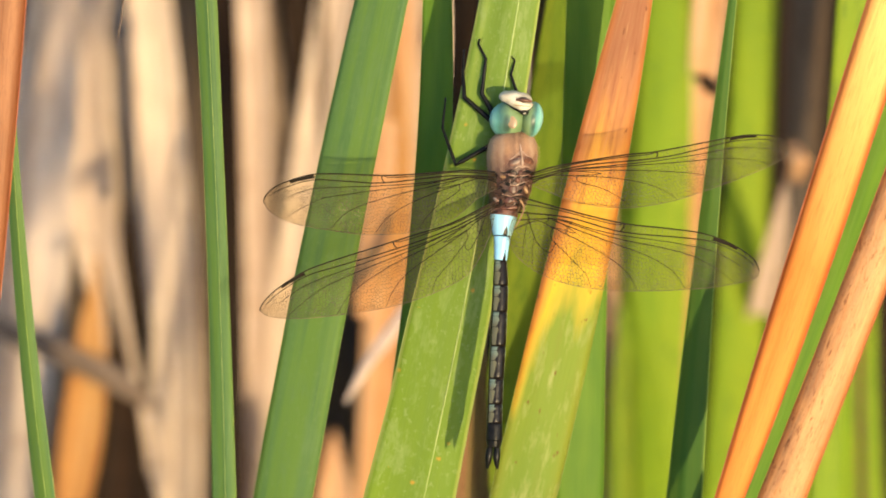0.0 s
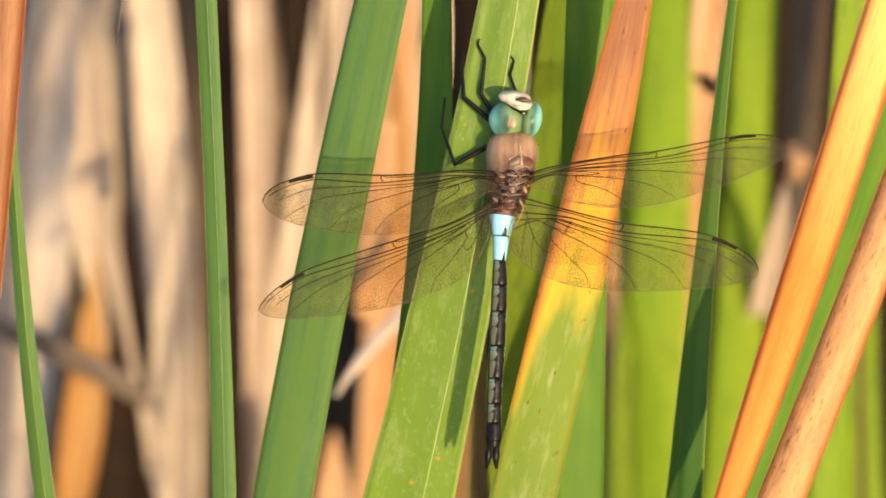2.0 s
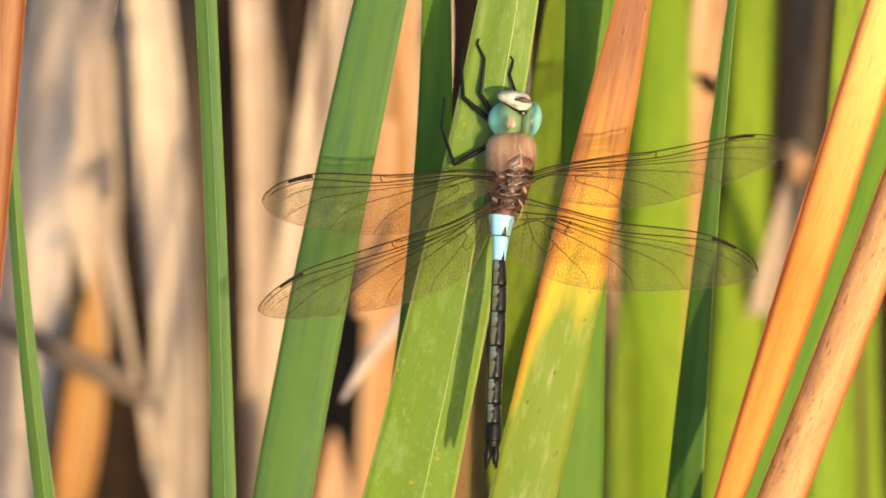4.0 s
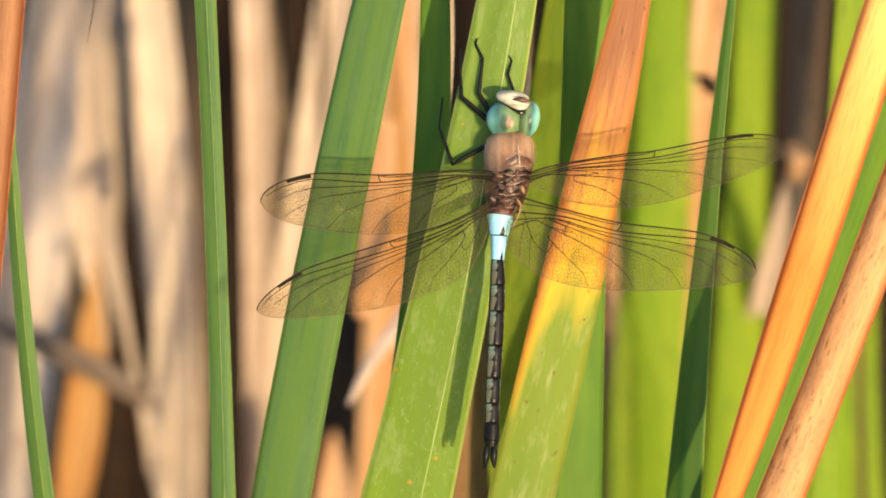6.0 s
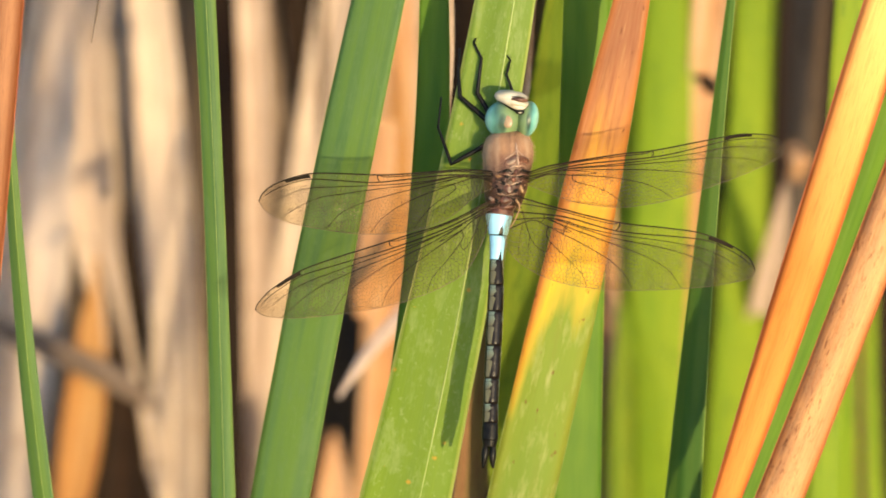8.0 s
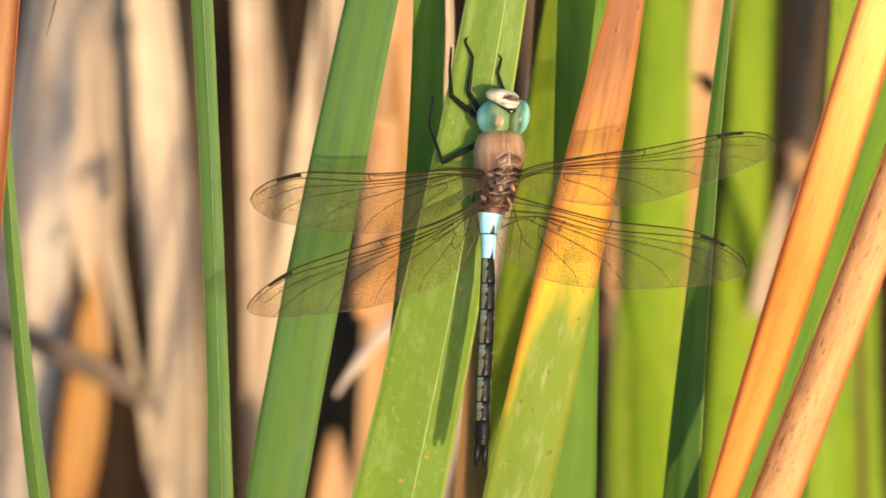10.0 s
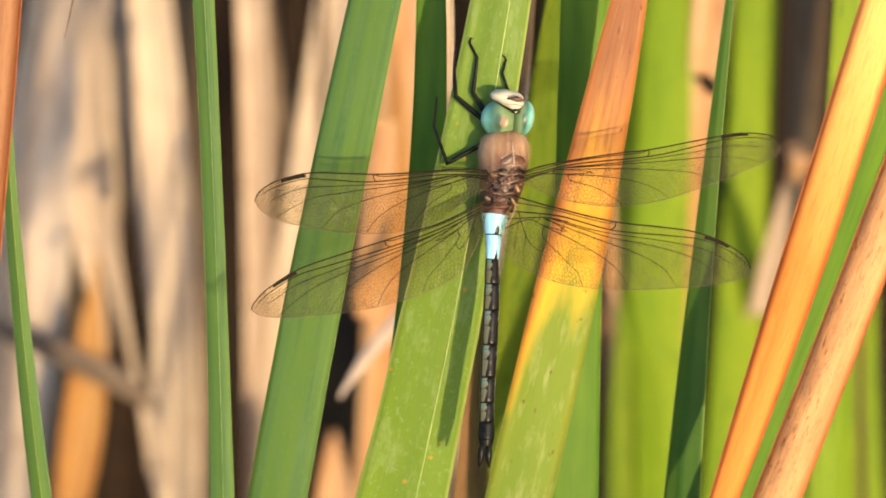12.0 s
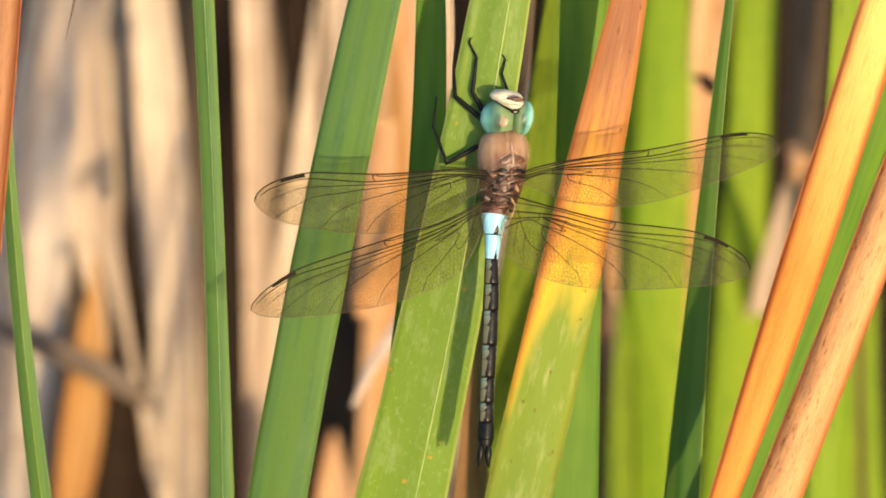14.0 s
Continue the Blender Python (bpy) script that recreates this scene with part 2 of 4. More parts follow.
def abdomen_material(name, side, blue):
    """Dark back stripe with wavy rims, dark rings at the joints, pale sides. The piece's uv: x round it, y along it, 0 to 1."""
    m, nt, out = nodes_of(name)
    n = nt.nodes.new("ShaderNodeUVMap")
    n.uv_map = "blade"
    s = nt.nodes.new("ShaderNodeSeparateXYZ")
    nt.links.new(n.outputs[0], s.inputs[0])
    tc = nt.nodes.new("ShaderNodeTexCoord")
    rough = tex_noise(nt, tc.outputs["Object"], 700.0, 4.0)
    off = math_node(nt, "ABSOLUTE", math_node(nt, "SUBTRACT", s.outputs[0], 0.5))
    off = math_node(nt, "ADD", off, math_node(nt, "MULTIPLY", math_node(nt, "SUBTRACT", rough, 0.5), 0.05))
    # half width of the stripe along the segment: narrow behind the joint, wide before the next
    width = ramp(nt, s.outputs[1], [(0.0, grey(0.085)), (0.12, grey(0.11)), (0.24, grey(0.07)), (0.42, grey(0.14)), (0.50, grey(0.09)),
                                    (0.78, grey(0.12)), (0.97, grey(0.14))] if not blue else
                 [(0.0, grey(0.0)), (0.55, grey(0.0)), (0.72, grey(0.02)), (1.0, grey(0.05))])
    back = math_node(nt, "LESS_THAN", off, width)
    ring = ramp(nt, s.outputs[1], [(0.0, grey(1)), (0.03, grey(0)), (0.115, grey(0)), (0.13, grey(0.9)), (0.145, grey(0.0)), (0.42, grey(0)), (0.44, grey(0.9)),
                                   (0.46, grey(0.0)), (0.95, grey(0)), (0.975, grey(1))] if not blue else
                [(0.0, grey(1)), (0.03, grey(0)), (0.95, grey(0)), (0.98, grey(1))])
    low = math_node(nt, "GREATER_THAN", off, 0.235 if not blue else 0.33)
    dark = math_node(nt, "MAXIMUM", math_node(nt, "MAXIMUM", back, ring), low)
    pale = mix(nt, rough, side, tuple(v * 0.7 for v in side))
    if not blue:
        pale = mix(nt, ramp(nt, s.outputs[1], [(0.1, grey(0.7)), (0.4, grey(0))]), pale, (0.12, 0.175, 0.15))
    blk = mix(nt, rough, (0.003, 0.0022, 0.0018), (0.011, 0.007, 0.005))
    p = finish(nt, out, mix(nt, dark, pale, blk), 0.30, rough, 0.7, distance=0.00014, spec=0.16)
    return m


MAT = {
    "host": blade_material("host_leaf", (0.12, 0.20, 0.015), (0.17, 0.255, 0.022), (0.22, 0.30, 0.05), 0.5, 0.28, 0.016,
                           margin=(0.36, 0.40, 0.10), streak=0.10, blotch=(0.22, 0.29, 0.085), scuff=(0.32, 0.37, 0.17), bump=0.2, aged=(0.14, 0.22, 0.028), tip=(0.25, 0.31, 0.07)),
    "green_a": blade_material("green_leaf", (0.050, 0.112, 0.036), (0.074, 0.142, 0.042), (0.105, 0.17, 0.06), 0.42, 0.15, 0.0,
                              streak=0.09, blotch=(0.085, 0.152, 0.05), aged=(0.088, 0.158, 0.028), scuff=(0.11, 0.172, 0.065), bump=0.15),
    "green_d": blade_material("deep_green_leaf", (0.048, 0.122, 0.020), (0.075, 0.155, 0.025), (0.11, 0.195, 0.045), 0.45, 0.3, 0.0,
                              margin=(0.24, 0.35, 0.07), streak=0.12, aged=(0.08, 0.15, 0.022), bump=0.2),
    "green_m": blade_material("fresh_green_leaf", (0.085, 0.185, 0.020), (0.14, 0.255, 0.024), (0.19, 0.30, 0.045), 0.45, 0.35, 0.0, streak=0.15, bump=0.2),
    "lime": blade_material("lime_leaf", (0.145, 0.235, 0.012), (0.245, 0.325, 0.016), (0.34, 0.40, 0.04), 0.5, 0.3, 0.0,
                           blotch=(0.11, 0.19, 0.018), aged=(0.19, 0.29, 0.018), vary=0.18),
    # Darker copy of the lime green, with shade put into the colour.
    "lime_shade": blade_material("shaded_green_leaf", (0.10, 0.17, 0.014), (0.16, 0.23, 0.018), (0.22, 0.29, 0.03), 0.5, 0.3, 0.0,
                                blotch=(0.07, 0.13, 0.015), aged=(0.20, 0.25, 0.02), vary=0.15),
    "straw": blade_material("straw_leaf", (0.47, 0.35, 0.285), (0.63, 0.495, 0.415), (0.73, 0.60, 0.52), 0.7, 0.1, blotch=(0.33, 0.225, 0.17), aged=(0.41, 0.285, 0.22), vary=0.1),
    "straw_cream": blade_material("cream_straw_leaf", (0.53, 0.405, 0.32), (0.68, 0.545, 0.445), (0.76, 0.635, 0.54), 0.7, 0.1, blotch=(0.38, 0.275, 0.21), aged=(0.45, 0.345, 0.285)),
    # Partly weathered grey, partly straw coloured as it looks in shade.
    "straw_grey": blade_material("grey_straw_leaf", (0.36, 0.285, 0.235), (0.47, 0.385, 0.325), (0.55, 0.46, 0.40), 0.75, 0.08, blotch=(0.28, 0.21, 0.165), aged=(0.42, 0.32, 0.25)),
    # Brown straw; its darkness also stands in for shade between the leaves.
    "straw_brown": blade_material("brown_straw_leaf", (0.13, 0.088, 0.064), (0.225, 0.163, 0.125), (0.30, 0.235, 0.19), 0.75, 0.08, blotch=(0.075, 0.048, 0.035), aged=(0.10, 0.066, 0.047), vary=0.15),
    "straw_orange": blade_material("orange_straw_leaf", (0.43, 0.25, 0.14), (0.55, 0.36, 0.225), (0.62, 0.455, 0.325), 0.7, 0.12, blotch=(0.32, 0.15, 0.07), aged=(0.46, 0.22, 0.09)),
    "amber": blade_material("amber_straw_leaf", (0.34, 0.17, 0.055), (0.46, 0.255, 0.095), (0.52, 0.33, 0.16), 0.7, 0.12, blotch=(0.28, 0.12, 0.04), aged=(0.36, 0.16, 0.05)),
    "russet": blade_material("russet_leaf", (0.17, 0.08, 0.04), (0.26, 0.13, 0.065), (0.32, 0.18, 0.09), 0.7, 0.05, blotch=(0.10, 0.045, 0.024), aged=(0.14, 0.10, 0.035)),
    # Near-black leaves that paint the dark of shaded gaps between reeds.
    "gap_shade": blade_material("gap_shade_leaf", (0.008, 0.005, 0.0035), (0.016, 0.010, 0.007), (0.03, 0.02, 0.014), 0.8, 0.02, blotch=(0.010, 0.006, 0.004), aged=(0.028, 0.014, 0.008), spec=0.1),
    # Grey dead leaf made this dark to include the shade it stands in.
    "ashen": blade_material("ashen_leaf", (0.085, 0.070, 0.062), (0.125, 0.105, 0.094), (0.16, 0.135, 0.12), 0.75, 0.02, blotch=(0.05, 0.037, 0.03), aged=(0.07, 0.045, 0.03)),
    "turning": turning_material(),
    "dry_orange": stalk_material("orange_stalk", (0.44, 0.135, 0.018), (0.54, 0.20, 0.038), (0.30, 0.055, 0.008), 0.3, 0.6, bleached=(0.72, 0.42, 0.125)),
    "dry_spotted": stalk_material("spotted_stalk", (0.32, 0.145, 0.06), (0.50, 0.27, 0.115), (0.32, 0.09, 0.02), 1.0, worn=(0.20, 0.105, 0.06)),
    "dry_red": stalk_material("red_brown_stalk", (0.15, 0.055, 0.022), (0.27, 0.115, 0.05), (0.13, 0.036, 0.012), 1.0, worn=(0.10, 0.04, 0.022)),
    "midrib": plain_material("leaf_midrib", (0.20, 0.27, 0.06), (0.29, 0.34, 0.10), 0.5, 300.0),
    "margin": plain_material("leaf_margin", (0.17, 0.25, 0.05), (0.26, 0.31, 0.08), 0.6, 250.0),
    "rim": plain_material("stalk_rim", (0.22, 0.05, 0.012), (0.36, 0.10, 0.025), 0.5, 250.0),
    "mud": ground_material(),
    "membrane": membrane_material(),
    "vein": plain_material("wing_vein", (0.006, 0.004, 0.0025), (0.022, 0.013, 0.007), 0.45, 300.0, spec=0.12),
    "vein_amber": plain_material("amber_vein", (0.04, 0.025, 0.012), (0.15, 0.10, 0.05), 0.35, 400.0, spec=0.4),
    "vein_net": net_material(),
    "stigma": plain_material("wing_stigma", (0.008, 0.006, 0.004), (0.02, 0.013, 0.008), 0.8, spec=0.1),
    "eye": None,
    "face": plain_material("cream_face", (0.34, 0.29, 0.21), (0.50, 0.455, 0.365), 0.5, 420.0),
    "black": plain_material("black_chitin", (0.003, 0.003, 0.003), (0.009, 0.008, 0.007), 0.36, 900.0, spec=0.12),
    "thorax": thorax_material(),
    "thorax_dark": plain_material("dark_thorax", (0.040, 0.015, 0.009), (0.14, 0.055, 0.032), 0.35, 700.0, 0.6, spec=0.35),
    "thorax_pale": plain_material("pale_thorax", (0.20, 0.115, 0.075), (0.36, 0.25, 0.185), 0.35, 700.0, 0.4),
    "tan": plain_material("tan_plate", (0.17, 0.085, 0.03), (0.30, 0.17, 0.07), 0.45, 600.0),
    "hair": plain_material("body_hair", (0.26, 0.155, 0.085), (0.40, 0.25, 0.15), 0.7, 900.0),
    "spot": plain_material("eye_spot", (0.22, 0.14, 0.075), (0.31, 0.205, 0.115), 0.35, 500.0),
    "eye_b": None,
    "blue": abdomen_material("blue_segment", (0.30, 0.58, 0.80), True),
    "dark": abdomen_material("dark_segment", (0.115, 0.11, 0.068), False),
}


def eye_material(name, outer, x0, y0, rx, ry):
    """Compound eye: pale teal outer rim, a dark band inside it, olive green towards the seam, a dark smudge (place and radii in mm)."""
    m, nt, out = nodes_of(name)
    tc = nt.nodes.new("ShaderNodeTexCoord")
    sep = nt.nodes.new("ShaderNodeSeparateXYZ")
    nt.links.new(tc.outputs["Normal"], sep.inputs[0])
    n = tex_noise(nt, tc.outputs["Object"], 420.0, 4.0)
    across = math_node(nt, "MULTIPLY_ADD", sep.outputs[0], 0.5 * outer, 0.5)
    across = math_node(nt, "ADD", across, math_node(nt, "MULTIPLY", math_node(nt, "SUBTRACT", n, 0.5), 0.22))
    col = ramp(nt, across, [(0.0, (0.095, 0.145, 0.055)), (0.40, (0.14, 0.205, 0.095)), (0.55, (0.085, 0.15, 0.095)), (0.68, (0.05, 0.125, 0.105)),
                            (0.80, (0.10, 0.27, 0.235)), (0.93, (0.22, 0.43, 0.36))])
    place = nt.nodes.new("ShaderNodeSeparateXYZ")
    nt.links.new(tc.outputs["Object"], place.inputs[0])
    dx = math_node(nt, "MULTIPLY", math_node(nt, "SUBTRACT", place.outputs[0], x0 / 1000), 1000 / rx)
    dy = math_node(nt, "MULTIPLY", math_node(nt, "SUBTRACT", place.outputs[1], y0 / 1000), 1000 / ry)
    far = math_node(nt, "ADD", math_node(nt, "MULTIPLY", dx, dx), math_node(nt, "MULTIPLY", dy, dy))
    far = math_node(nt, "ADD", far, math_node(nt, "MULTIPLY", math_node(nt, "SUBTRACT", n, 0.5), 0.9))
    col = mix(nt, ramp(nt, far, [(0.25, grey(0.85)), (1.0, grey(0))]), col, (0.018, 0.04, 0.028))
    rim = ramp(nt, sep.outputs[2], [(0.05, grey(0.8)), (0.55, grey(0))])
    col = mix(nt, rim, col, (0.16, 0.36, 0.32))
    v = nt.nodes.new("ShaderNodeTexVoronoi")
    v.inputs["Scale"].default_value = 9000.0
    nt.links.new(tc.outputs["Object"], v.inputs["Vector"])
    finish(nt, out, col, 0.38, v.outputs["Distance"], 0.12, distance=0.00003, spec=0.35)
    return m


MAT["eye"] = eye_material("compound_eye", -1, -1.2, 10.7, 1.0, 2.0)
MAT["eye_b"] = eye_material("compound_eye_b", 1, 3.7, 10.9, 0.5, 1.9)


# ---- helpers ----
def at(u, v, d):
    """A place in the thicket, in mm: to the right, up along the leaning reeds, and deeper into them."""
    return CENTRE + RIGHT * (u / 1000) + UP * (v / 1000) + AWAY * (d / 1000)


def mesh_of(name, bm, material, smooth=True):
    me = bpy.data.meshes.new(name)
    bm.normal_update()
    bm.to_mesh(me)
    bm.free()
    if smooth:
        me.polygons.foreach_set("use_smooth", [True] * len(me.polygons))
    me.materials.append(MAT[material])
    return me


def part(name, bm, material, parent, label="", smooth=True):
    ob = new(name, mesh_of(name, bm, material, smooth))
    ob.parent = parent
    return tagged(ob, label)


def tube(bm, pts, radii, sides=8, cap=True):
    """A round tube along points."""
    rings = []
    n = len(pts)
    ref = None
    for i, p in enumerate(pts):
        t = (Vector(pts[min(i + 1, n - 1)]) - Vector(pts[max(i - 1, 0)])).normalized()
        if ref is None:
            ref = t.orthogonal().normalized()
        ref = (ref - t * ref.dot(t)).normalized()
        b = t.cross(ref)
        rings.append([bm.verts.new(Vector(p) + (ref * math.cos(a) + b * math.sin(a)) * radii[i])
                      for a in (2 * math.pi * k / sides for k in range(sides))])
    for r0, r1 in zip(rings, rings[1:]):
        for k in range(sides):
            bm.faces.new((r0[k], r0[(k + 1) % sides], r1[(k + 1) % sides], r1[k]))
    if cap:
        bm.faces.new(rings[0][::-1])
        bm.faces.new(rings[-1])


def smooth_path(pts, per=8):
    """A Catmull-Rom line through points."""
    pts = [Vector(p) for p in pts]
    ext = [pts[0] * 2 - pts[1], *pts, pts[-1] * 2 - pts[-2]]
    out = []
    for i in range(1, len(ext) - 2):
        a, b, c, d = ext[i - 1:i + 3]
        for k in range(per):
            t = k / per
            out.append(0.5 * (2 * b + (c - a) * t + (2 * a - 5 * b + 4 * c - d) * t * t + (3 * b - a - 3 * c + d) * t ** 3))
    out.append(pts[-1])
    return out


def ball(bm, c, r, seg=20, rings=14, turn=None):
    m = Matrix.Translation(c) @ (turn or Matrix.Identity(4)) @ Matrix.Diagonal((*r, 1))
    bmesh.ops.create_uvsphere(bm, u_segments=seg, v_segments=rings, radius=1.0, matrix=m)


# ---- the marsh floor ----
def ground():
    bm = bmesh.new()
    n, near = 60, 3.0
    xs = [-400, -40, -15, *[-near + 2 * near * i / n for i in range(n + 1)], 15, 40, 400]
    grid = [[bm.verts.new((x, y, 0.012 * noise.noise((x * 3, y * 3, 0)) - 0.01)) for x in xs] for y in xs]
    for a, b in zip(grid, grid[1:]):
        for i in range(len(xs) - 1):
            bm.faces.new((a[i], a[i + 1], b[i + 1], b[i]))
    ob = new("ground", mesh_of("ground", bm, "mud"))
    return tagged(ob, "dark wet marsh mud under the reeds", "ground", kind="structure")


ground()

# ---- reeds ----
SWAYING = []
LABELS = {
    "host": "broad light green cattail leaf with pale midrib holding a dragonfly",
    "green_a": "green strap-shaped cattail leaf with pale margins",
    "green_m": "fresh green cattail leaf behind a nearer leaf",
    "green_d": "deep green upright cattail leaf",
    "lime_shade": "green cattail leaf among lime green ones, darkened for shade",
    "lime": "sunlit lime green cattail leaf among other reeds",
    "straw": "dead straw-coloured cattail leaf in the thicket",
    "straw_cream": "broad bleached cream dead cattail leaf in the thicket",
    "straw_grey": "weathered and shade-greyed dead cattail leaf in the thicket",
    "straw_brown": "brown dead cattail leaf in the thicket, partly darkened for shade",
    "straw_orange": "dead orange-tan cattail leaf in the thicket",
    "turning": "dying cattail leaf, brown above, yellow and green below",
    "dry_orange": "thick orange dry cattail leaf with dark red rims",
    "dry_spotted": "tan dry cattail leaf covered with small dark spots",
    "dry_red": "red-brown dry cattail leaf",
    "amber": "dead amber-orange cattail leaf in the thicket",
    "gap_shade": "near-black leaf standing in for a shaded gap in the thicket",
    "russet": "russet dead cattail leaf behind a green one",
    "ashen": "dark ashen dead cattail leaf among green ones, shade painted in",
}
PROFILE = {
    # depth of the cross-section over x from -1 to 1, in half widths, and thickness in mm
    "keel": (lambda x: 0.13 * (1 - (0.3 - x) / 1.3) if x < 0.3 else 0.13 * (1 - (x - 0.3) / 0.7), 0.6),
    "flat": (lambda x: 0.10 * (1 - x * x), 0.6),
    "cup": (lambda x: 0.42 * x * x, 0.5),
    "blade": (lambda x: 0.25 * (1 - abs(x)), 0.5),
    "fold": (lambda x: 0.28 * (1 - abs(x - 0.15)), 0.5),
    "round": (lambda x: 0.36 * math.sqrt(max(0.0, 1 - x * x)), 1.2),
}


def leaf(kind, mat, shape, top, mid, bot, yaw, rise, sway):
    """A leaf that stands in the mud, passes the three places given (right, up, deep, width in mm) and ends in a tip above them."""
    a, b, c = (at(*p[:3]) for p in (bot, mid, top))
    wa, wb, wc = (p[3] / 1000 for p in (bot, mid, top))
    steps = 26 if kind != "far" else 14
    rows = []
    s = (mid[1] - bot[1]) / (top[1] - bot[1])
    for i in range(steps + 1):
        t = i / steps
        la, lb, lc = (t - s) * (t - 1) / s, t * (t - 1) / (s * (s - 1)), t * (t - s) / (1 - s)
        rows.append((a * la + b * lb + c * lc, wa * la + wb * lb + wc * lc))
    # up to the tip
    p, w = rows[-1]
    way = (rows[-1][0] - rows[-2][0]).normalized()
    if rise > 0:
        for i in range(1, 11):
            way = (way + Vector((way.x * 0.05, 0, -0.006 * i))).normalized()
            p = p + way * rise / 10
            rows.append((p, max(0.0004, w * (1 - (i / 10) ** 2))))
    # down to the mud
    p, w = rows[0]
    way = (rows[0][0] - rows[1][0]).normalized()
    low = []
    for i in range(60):
        if p.z <= -0.03:
            break
        want = Vector((way.x * 0.75, way.y * 0.9, -1)).normalized()
        way = way.lerp(want, 0.25).normalized()
        p = p + way * 0.06
        low.append((p, w * (1 + 0.25 * min(1, (i + 1) / 8))))
    rows = low[::-1] + rows
    base = rows[0][0].copy()
    base.z = 0
    fn, thick = PROFILE[shape]
    thick /= 1000
    m = 11 if kind != "far" else 7
    xs = [-1 + 2 * k / (m - 1) for k in range(m)]
    bm = bmesh.new()
    uv = bm.loops.layers.uv.new("blade")
    info, grid, rib, rim_a, rim_b = {}, [], [], [], []
    peak = {"keel": 0.3, "fold": 0.15}.get(shape, 0.0)
    along = 0.0
    zero = 0.0
    seed = random.uniform(0, 100)
    for i, (p, w) in enumerate(rows):
        t = (rows[min(i + 1, len(rows) - 1)][0] - rows[max(i - 1, 0)][0]).normalized()
        if i:
            along += (p - rows[i - 1][0]).length
        if (p - b).length < 0.004 or (i == len(low) + steps // 2):
            zero = along
        side = (RIGHT - t * RIGHT.dot(t)).normalized()
        slant = 1 / max(0.3, side.dot(RIGHT))
        wobble = 6 * noise.noise((seed, along * 9, 0))
        side = Matrix.Rotation(radians(yaw + wobble), 3, t) @ side
        out = side.cross(t)
        if out.dot(AWAY) > 0:
            out = -out
        half = w / 2 / slant / math.cos(radians(yaw)) * (1 + 0.03 * noise.noise((seed, along * 40, 7)))
        front, back = [], []
        for x in xs:
            ripple = 0.05 * half * noise.noise((seed + x * 2, along * 30, 3))
            q = p + side * (x * half) + out * (fn(x) * half + ripple) - base
            v = bm.verts.new(q)
            front.append(v)
            info[v] = ((x + 1) / 2, along)
            v = bm.verts.new(q - out * thick * (1 - 0.7 * abs(x)) )
            back.append(v)
            info[v] = ((x + 1) / 2, along)
        grid.append((front, back))
        for x, line in ((peak, rib), (-1, rim_a), (1, rim_b)):
            line.append(p + side * (x * half) + out * fn(x) * half - base)
    for (f0, b0), (f1, b1) in zip(grid, grid[1:]):
        for k in range(m - 1):
            bm.faces.new((f0[k], f0[k + 1], f1[k + 1], f1[k]))
            bm.faces.new((b0[k + 1], b0[k], b1[k], b1[k + 1]))
        bm.faces.new((b0[0], f0[0], f1[0], b1[0]))
        bm.faces.new((f0[-1], b0[-1], b1[-1], f1[-1]))
    for f in bm.faces:
        for l in f.loops:
            x, y = info[l.vert]
            l[uv].uv = (x, y - zero)
    thing = new("cattail_leaf")
    thing.location = base
    tagged(thing, LABELS[mat], "leaf", group="cattail leaves in the reed bed")
    part("blade", bm, mat, thing)
    if shape in ("keel", "fold"):
        bm = bmesh.new()
        tube(bm, rib, [0.00014 if shape == "keel" else 0.00005] * len(rib), 6)
        part("midrib", bm, "midrib" if shape == "keel" else "margin", thing, "pale raised midrib")
    if kind != "far":
        for line in (rim_a, rim_b):
            bm = bmesh.new()
            if shape == "round":
                tube(bm, line, [0.00012 + 0.00005 * noise.noise((seed, k * 1.7, 1)) for k in range(len(line))], 6)
                part("rim", bm, "rim", thing, "dark red-brown rolled rim")
            else:
                tube(bm, line, [0.00005 if shape == "keel" else 0.00003] * len(line), 6)
                part("margin", bm, "margin", thing, "thin pale leaf margin")
    if sway:
        SWAYING.append((thing, sway))
    return thing


host = leaf("host", "host", "keel", (12.8, 47.7, 4, 11.7), (3.9, 0.0, 7.5, 14.7), (-6.5, -48.2, 17, 17.8), 0, 0.35, 1.0)
leaf("near", "green_a", "flat", (-11.8, 47.8, 7.0, 10.2), (-22.0, 0.0, 18.0, 11.2), (-31.3, -48.7, 29.0, 11.4), -10, 0.5, 0.7)
# brighter green than this leaf's own, to offset the host leaf's shadow
leaf("near", "green_m", "flat", (-1.1, 48.4, 21.5, 5.7), (-3.0, 0.0, 26.5, 7.5), (-9.3, -48.9, 34.5, 8.9), -4, 0.4, 0.72)
leaf("near", "turning", "flat", (36.9, 48.0, 11.0, 7.2), (26.7, 0.0, 22.0, 12.1), (15.7, -48.8, 33.0, 13.1), 6, 0.3, 0.6)
leaf("near", "green_m", "flat", (28.8, 48.7, 30.0, 9.2), (27.8, 0.0, 41.0, 9.6), (27.2, -49.7, 52.0, 9.45), 10, 0.5, 0.7)
leaf("near", "green_d", "blade", (56.1, 48.3, 19.0, 1.6), (51.4, 0.0, 30.0, 4.1), (47.6, -49.1, 41.0, 7.2), -20, 0.08, 0.32)
leaf("stalk", "dry_orange", "round", (85.2, 47.3, -7.0, 9.2), (70.8, 0.0, 4.0, 9.0), (55.3, -48.1, 15.0, 5.7), 0, 0.4, 0.65)
leaf("stalk", "dry_spotted", "round", (101.0, 47.6, 3.0, 9.4), (84.0, 0.0, 14.0, 9.2), (65.9, -48.5, 25.0, 9.7), 0, 0.4, 0.52)
